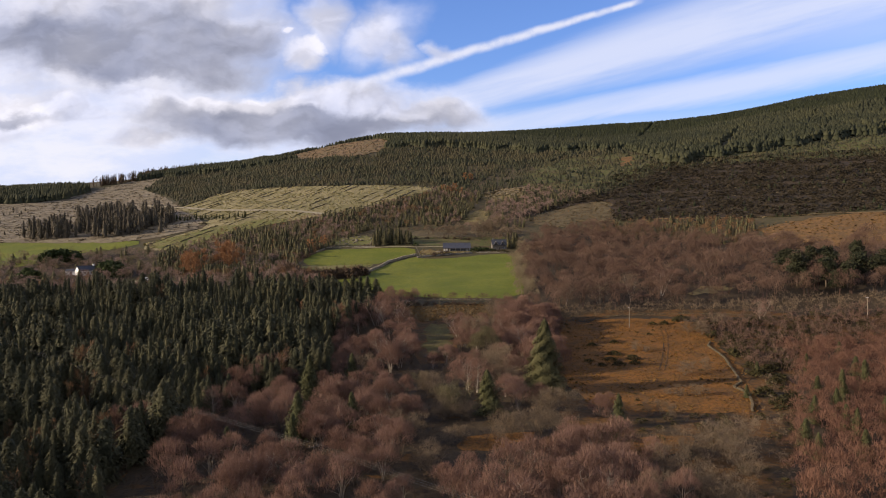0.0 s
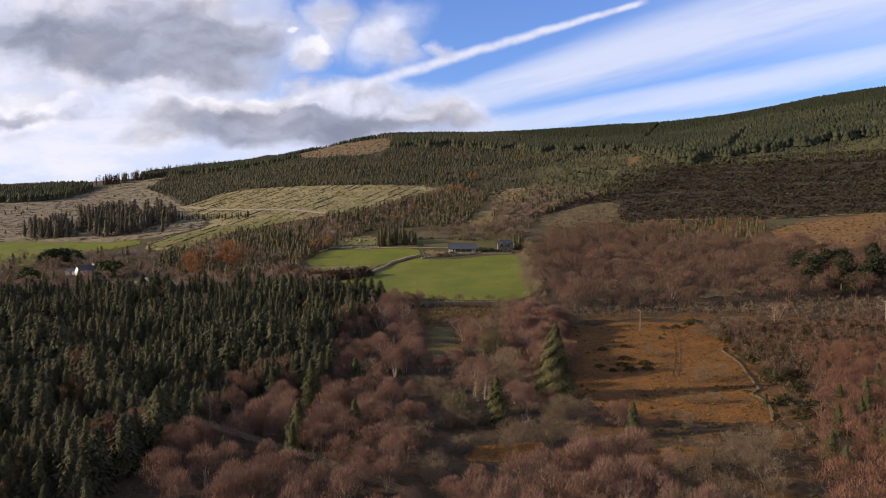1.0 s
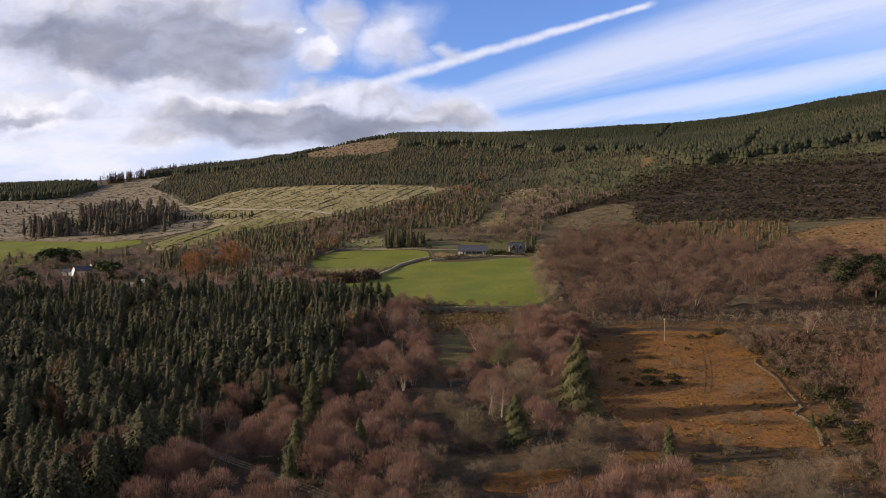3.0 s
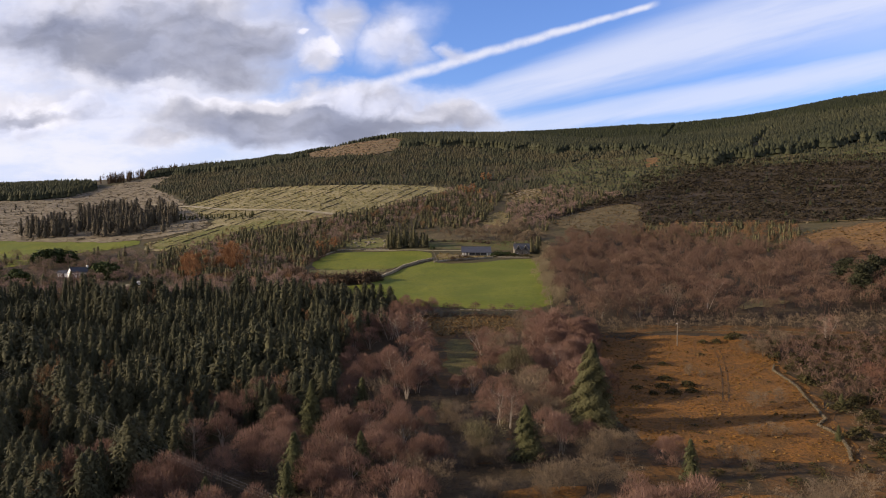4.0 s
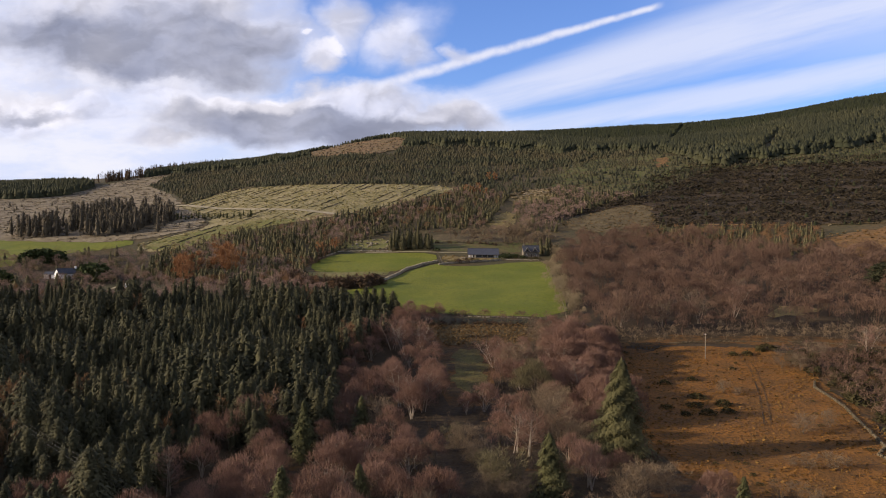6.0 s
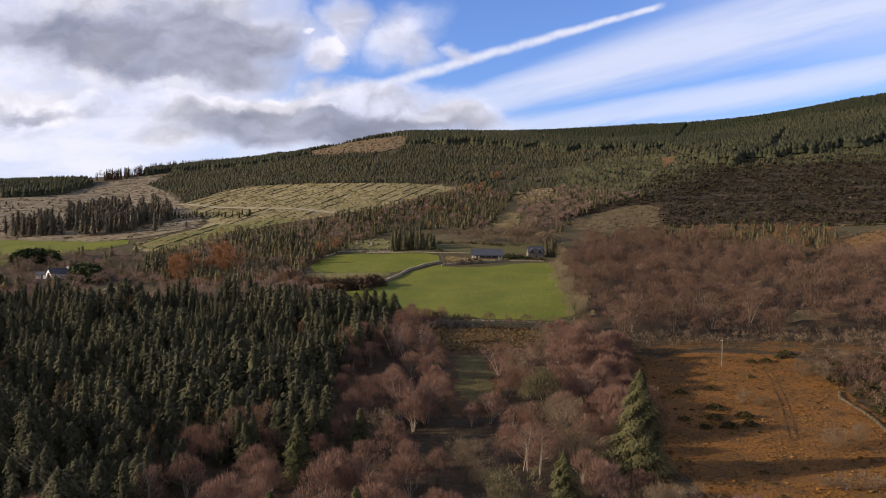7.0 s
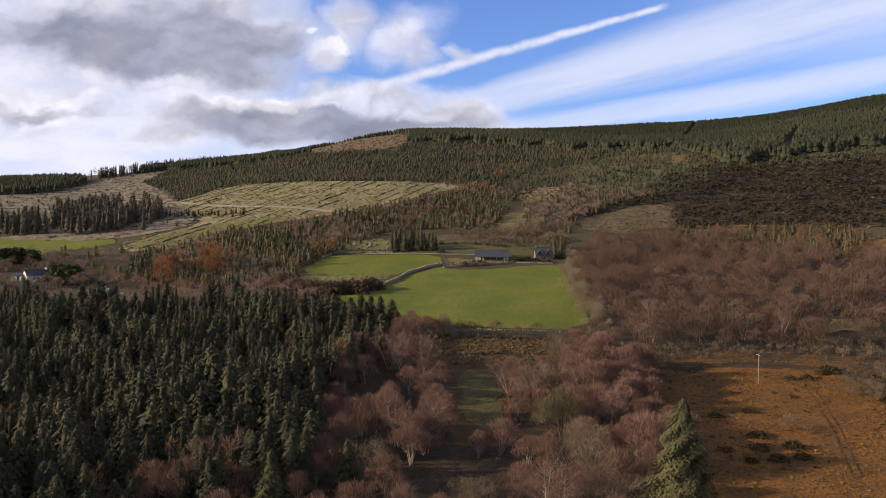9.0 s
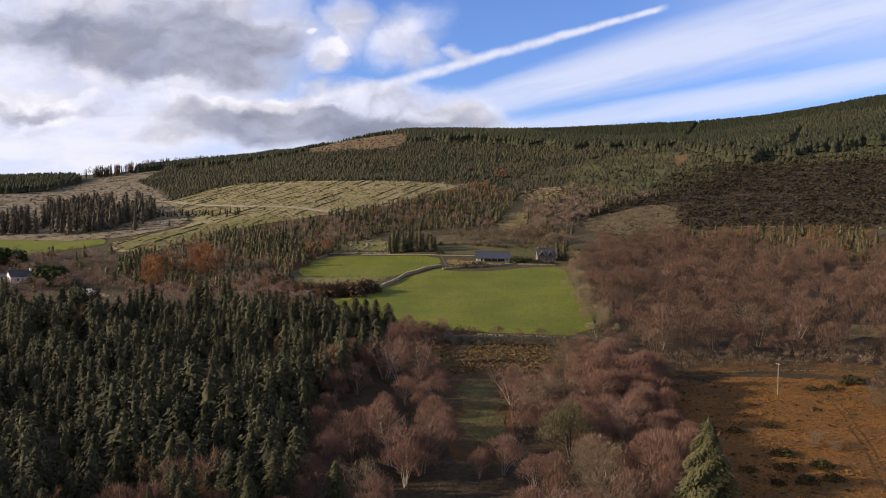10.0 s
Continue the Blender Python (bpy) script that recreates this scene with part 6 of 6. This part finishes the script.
# ---- houses ----
def house(name, label, category, x, y, turn, length, depth, wall_h, rise, wall_mat, roof_mat, openings, eave=0.5, porch=0.0, chimneys=(), base=None):
    """A gabled house on its plan: ridge along its length. openings: (side, from, to, sill, head, kind), side f, b, l or r."""
    z = float(ground_z(x, y)) if base is None else base
    root = tagged(new(name), label, category)
    root.matrix_basis = pose(x, y, z, 0, 0, turn)
    L, D, t = length / 2, depth / 2, 0.35
    sides = {"f": [], "b": [], "l": [], "r": []}
    for o in openings:
        sides[o[0]].append(o)

    def run(side, u0, u1, z0, z1, d0=0.0, d1=t):
        if side == "f":
            return box(u0, u1, -D + d0, -D + d1, z0, z1)
        if side == "b":
            return box(u0, u1, D - d1, D - d0, z0, z1)
        if side == "l":
            return box(-L + d0, -L + d1, u0, u1, z0, z1)
        return box(L - d1, L - d0, u0, u1, z0, z1)

    for side, half in (("f", L), ("b", L), ("l", D - t), ("r", D - t)):
        parts, at = [], -half
        for _, a, b, sill, head, what in sorted(sides[side], key=lambda o: o[1]):
            parts.append(run(side, at, a, -1.0, wall_h))
            if sill > 0:
                parts.append(run(side, a, b, -1.0, sill))
            parts.append(run(side, a, b, head, wall_h))
            at = b
            if what == "door":
                door = mesh_from("door", *run(side, a, b, 0.0, head, 0.12, 0.18), DARKWOOD_M, parent=root)
                mesh_from("handle", *run(side, b - 0.18, b - 0.1, 1.0, 1.05, 0.08, 0.12), STEEL_M, parent=door)
            else:
                frame_parts = [run(side, a, a + 0.07, sill, head, 0.1, 0.18), run(side, b - 0.07, b, sill, head, 0.1, 0.18), run(side, a, b, head - 0.07, head, 0.09, 0.17),
                               run(side, a, b, sill, sill + 0.07, 0.09, 0.17), run(side, (a + b) / 2 - 0.03, (a + b) / 2 + 0.03, sill, head, 0.11, 0.16)]
                win = mesh_from("window", *join(frame_parts), DARKWOOD_M if what == "dark" else RENDER_M, parent=root)
                mesh_from("pane", *run(side, a + 0.05, b - 0.05, sill + 0.05, head - 0.05, 0.13, 0.145), GLASS_M, parent=win)
                if sill > 0:
                    mesh_from("sill", *run(side, a - 0.08, b + 0.08, sill - 0.08, sill - 0.004, -0.06, 0.1), STONE_M, parent=win)
        parts.append(run(side, at, half, -1.0, wall_h))
        mesh_from("wall", *join(parts), wall_mat, parent=root)
    for s in (-1, 1):
        v = np.array([(s * L, -D, wall_h), (s * L, D, wall_h), (s * L, 0, wall_h + rise), (s * (L - t), -D, wall_h), (s * (L - t), D, wall_h), (s * (L - t), 0, wall_h + rise)])
        mesh_from("gable", v, [(0, 1, 2), (3, 5, 4), (0, 2, 5), (0, 5, 3), (1, 4, 5), (1, 5, 2)], wall_mat, parent=root)
    k = rise / D
    for s, reach in ((-1, D + eave + porch), (1, D + eave)):
        zr, ze = wall_h + rise + 0.05, wall_h + rise + 0.05 - k * reach
        if porch and s < 0:
            ze = max(ze, 2.15)
        w = L + eave
        v = np.array([(-w, 0, zr), (w, 0, zr), (w, s * reach, ze), (-w, s * reach, ze), (-w, 0, zr + 0.2), (w, 0, zr + 0.2), (w, s * reach, ze + 0.2), (-w, s * reach, ze + 0.2)])
        roof = mesh_from("roof", v, [(0, 1, 2), (0, 2, 3), (4, 6, 5), (4, 7, 6), (0, 4, 5), (0, 5, 1), (2, 6, 7), (2, 7, 3), (1, 5, 6), (1, 6, 2), (0, 3, 7), (0, 7, 4)], roof_mat, parent=root)
        mesh_from("gutter", *limb((-w, s * (reach + 0.07), ze + 0.08), (w, s * (reach + 0.07), ze + 0.08), 0.07, 0.07, 6), DARKWOOD_M, parent=roof)
    mesh_from("ridge", *limb((-L - eave, 0, wall_h + rise + 0.26), (L + eave, 0, wall_h + rise + 0.26), 0.14, 0.14, 6), roof_mat, parent=root)
    for c in chimneys:
        stack = mesh_from("chimney", *box(c - 0.45, c + 0.45, -0.35, 0.35, wall_h + rise - 0.6, wall_h + rise + 1.3), wall_mat, parent=root)
        mesh_from("chimney_pot", *limb((c, 0, wall_h + rise + 1.3), (c, 0, wall_h + rise + 1.7), 0.14, 0.12, 8), BRASH_M, parent=stack)
    return root


bungalow = house("bungalow", "long low bungalow with a blue-grey slate roof and pale walls", "house", 16.5, 536.5, 0, 18.5, 10.0, 2.7, 3.3, CREAM_M, SLATE_M,
                 [("f", -6.6, -5.6, 0.0, 2.2, "door"), ("f", -4.6, -1.0, 0.1, 2.3, "dark"), ("f", -0.6, 2.4, 0.1, 2.3, "dark"), ("f", 2.8, 6.4, 0.1, 2.3, "dark"),
                  ("l", -2.5, -0.8, 0.9, 2.1, "light"), ("r", -2.5, -0.8, 0.9, 2.1, "light"), ("b", -5, -3.5, 0.9, 2.1, "light"), ("b", 2, 3.5, 0.9, 2.1, "light")], 0.6, 1.9, base=38.2)
for q in (-8.9, -7.0, 7.2, 8.9):
    mesh_from("column", *box(q - 0.35, q + 0.35, -6.6, -6.1, -1.0, 2.4), RENDER_M, parent=bungalow)
cottage = house("cottage", "old stone cottage with dark slate roof and steep gables", "house", 46.5, 535, 4, 10.0, 6.5, 3.8, 3.5, DARKSTONE_M, SLATE_M,
                [("f", -3.6, -2.6, 0.9, 2.2, "light"), ("f", -0.5, 0.5, 0.0, 2.1, "door"), ("f", 2.4, 3.4, 0.9, 2.2, "light"), ("l", -0.6, 0.6, 0.9, 2.1, "light")], 0.35, 0.0, (-4.2,), base=39.0)
for q in (-2.6, 2.2):
    v = np.array([(-1.7, -3.3, 3.6), (1.7, -3.3, 3.6), (0, -3.3, 6.2), (-1.7, 0.5, 3.6), (1.7, 0.5, 3.6), (0, 0.5, 6.2)]) + (q, 0, 0)
    front = mesh_from("dormer", v, [(0, 1, 2), (0, 3, 4), (0, 4, 1), (3, 5, 4)], DARKSTONE_M, parent=cottage)
    for s in (-1, 1):
        w = np.array([(0, -3.7, 6.25), (s * 2.0, -3.7, 3.35), (s * 2.0, 1.2, 3.35), (0, 1.2, 6.25)]) + (q, 0, 0)
        v = np.concatenate([w, w + (0, 0, 0.18)])
        mesh_from("dormer_roof", v, [(0, 1, 2), (0, 2, 3), (4, 6, 5), (4, 7, 6), (0, 4, 5), (0, 5, 1), (1, 5, 6), (1, 6, 2), (0, 3, 7), (0, 7, 4), (2, 6, 7), (2, 7, 3)], SLATE_M, parent=front)
    mesh_from("dormer_window", *box(q - 0.5, q + 0.5, -3.36, -3.31, 3.9, 4.9), GLASS_M, parent=front)
    for s in (-1, 1):
        a, b = np.array((q, -3.78, 6.28)), np.array((q + s * 2.05, -3.78, 3.3))
        board = np.array([a, b, b + (0, 0, 0.22), a + (0, 0, 0.22)])
        mesh_from("bargeboard", np.concatenate([board, board + (0, 0.07, 0)]), [(0, 1, 2), (0, 2, 3), (4, 6, 5), (4, 7, 6), (0, 4, 5), (0, 5, 1), (1, 5, 6), (1, 6, 2), (2, 6, 7), (2, 7, 3), (0, 3, 7), (0, 7, 4)], CREAM_M, parent=front)
house("white_cottage", "small white-walled cottage among bare scrub", "house", -221, 481, 50, 11.0, 6.0, 3.0, 2.6, RENDER_M, SLATE_M,
      [("l", -0.5, 0.5, 1.0, 2.1, "light"), ("f", -2.5, -1.5, 0.9, 2.1, "light"), ("f", 1.5, 2.5, 0.9, 2.1, "light"), ("f", -0.5, 0.5, 0.0, 2.1, "door")], 0.3, 0.0, (4.8,))
house("white_outbuilding", "low white outbuilding beside the cottage", "shed", -231, 485, 0, 8.0, 4.5, 2.2, 1.2, RENDER_M, SLATE_M, [("f", -1, 0.2, 0.0, 2.0, "door")], 0.2)


def van(x, y, turn, label):
    """A parked white van: body, cab windows, wheels."""
    root = tagged(new("van"), label, "van")
    root.matrix_basis = pose(x, y, float(ground_z(x, y)) + 0.1, 0, 0, turn)
    b = bmesh.new()
    prof = [(-2.6, 0.45), (-2.6, 2.35), (1.2, 2.4), (1.9, 1.5), (2.6, 1.25), (2.65, 0.45)]
    a = [b.verts.new((px_, -0.95, pz_)) for px_, pz_ in prof]
    c = [b.verts.new((px_, 0.95, pz_)) for px_, pz_ in prof]
    b.faces.new(a), b.faces.new(c[::-1])
    for i in range(len(prof)):
        b.faces.new((a[i], c[i], c[(i + 1) % 6], a[(i + 1) % 6]))
    bmesh.ops.recalc_face_normals(b, faces=b.faces[:])
    me = bpy.data.meshes.new("body")
    b.to_mesh(me)
    b.free()
    me.materials.append(RENDER_M)
    body = new("body", me)
    body.parent = root
    mesh_from("windscreen", np.array([(1.28, -0.8, 2.33), (1.28, 0.8, 2.33), (1.9, 0.8, 1.54), (1.9, -0.8, 1.54)]) + (0.03, 0, 0.03), [(0, 1, 2), (0, 2, 3)], GLASS_M, parent=body)
    for s in (-1, 1):
        mesh_from("side_window", *box(0.5, 1.2, s * 0.955 - 0.01, s * 0.955 + 0.01, 1.5, 2.1), GLASS_M, parent=body)
        for w in (-1.7, 1.7):
            wheel = mesh_from("wheel", *limb((w, s * 0.7, 0.35), (w, s * 0.98, 0.35), 0.35, 0.35, 12), BRASH_M, parent=root)
            mesh_from("rim", *limb((w, s * 0.9, 0.35), (w, s * 0.99, 0.35), 0.2, 0.2, 10), STEEL_M, parent=wheel)


van(-171, 449, 8, "white van parked in a clearing")
cover("yard", [(-180, 442), (-160, 440), (-160, 451), (-180, 454)], TRACK_M, "pale gravel yard in the scrub", "yard", 0.12, 4.0, 0.5)
cover("terrace", [(-6, 522), (26, 526), (27, 531), (5, 530), (-8, 540), (-11, 530)], PALE_M, "pale gravel terrace round the bungalow", "terrace", 0.2, 3.0, 0.3)
hedge("garden_hedge", [(-8, 514), (0, 516), (10, 519), (18, 521)], 3.2, 3.0, UNDER_TWIG_M, "dark brown shrubs below the garden wall")
hedge("garden_shrubs", [(28, 530), (33, 532), (38, 532)], 2.5, 2.6, EVERGREEN_M, "dark evergreen shrubs between two houses", kinds=bushes)

# rushes, garden stones and shrubs
a, q = rng.uniform(0, 6.28, 900), np.sqrt(rng.uniform(0, 1, 900))
grove("rush_patch", tufts, 1 + np.cos(a) * q * 13, 482 + np.sin(a) * q * 6.5, rng.uniform(0.06, 0.2, 900), RUSH_M, rng, "darker green rushes in the pasture", "grass", (1.5, 3.0), 0.0)
px, py = scatter([(-10, 524), (4, 527), (4, 534), (-8, 542)], 2.2, rng)
grove("garden_plants", bushes, px, py, rng.uniform(0.4, 1.1, len(px)), YELLOW_TWIG_M, rng, "straw-coloured garden plants beside the bungalow", "plants", (1.0, 1.6))
px, py = scatter([(28, 526), (52, 524), (52, 529), (28, 531)], 2.6, rng)
grove("cottage_shrubs", bushes, px, py, rng.uniform(0.6, 1.8, len(px)), GORSE_M, rng, "low olive shrubs in the cottage garden", "plants", (1.0, 1.5))
px, py = scatter(PALE_B, 2.2, rng)
grove("bank_tussocks", tufts, px, py, rng.uniform(0.4, 1.0, len(px)), PALE_TUFT_M, rng, "pale tussocks on the grass bank", "grass", (1.0, 2.0), 0.0)
px, py = scatter(PALE_A, 3.2, rng)
grove("felled_branches", tufts, px, py, rng.uniform(0.7, 1.8, len(px)), FLANK_TUFT_M, rng, "pale branches and stumps on a felled patch", "brash", (1.5, 3.5), 0.0)
px, py = scatter(KNOLL, 2.6, rng)
grove("knoll_tussocks", tufts, px, py, rng.uniform(0.4, 0.9, len(px)), TAWNY_TUFT_M, rng, "tawny tussocks on the knoll", "grass", (1.2, 2.4), 0.0)
px, py = scatter(PASTURE_ROUGH, 2.4, rng)
grove("pasture_tussocks", tufts, px, py, rng.uniform(0.15, 0.5, len(px)), TAWNY_TUFT_M, rng, "yellow tussocks in the rough pasture", "grass", (1.2, 2.6), 0.0)
# garden: round evergreens, straw-coloured border, pale flags
SHRUBS = [(27.5, 528, 2.6), (29.5, 530.5, 3.0), (31.5, 528.5, 2.2), (36, 530, 2.4), (41, 529, 1.8), (-13, 553, 2.4), (22, 524, 1.4), (12, 523.5, 1.2)]
models = [tree("garden_shrub", "rounded dark green shrub in the bungalow garden", "shrub", "garden shrubs", [("foliage", bush(rng, 300, 0.8, 0.14), EVERGREEN_M)]) for _ in range(2)]
trees_at(SHRUBS, models, (0.9, 1.3))
px, py = scatter([(-8, 519), (20, 524), (21, 526), (-8, 523)], 1.5, rng)
grove("border_plants", bushes, px, py, rng.uniform(0.4, 1.0, len(px)), PALE_TUFT_M, rng, "straw-coloured border plants above the garden wall", "plants", (1.0, 1.6))
stones("terrace_edge", [(2, 529), (8, 530), (26, 530.5), (30, 527)], 0.7, 0.6, 0.5, "pale stone edge of the terrace", loose=0.25, mat=PALE_STONE_M)

px, py = scatter(BRACKEN_R, 3.6, rng)
grove("slope_bracken", tufts, px, py, rng.uniform(0.5, 1.2, len(px)), TAWNY_TUFT_M, rng, "tawny dead bracken on a far slope", "bracken", (1.2, 2.4), 0.0)
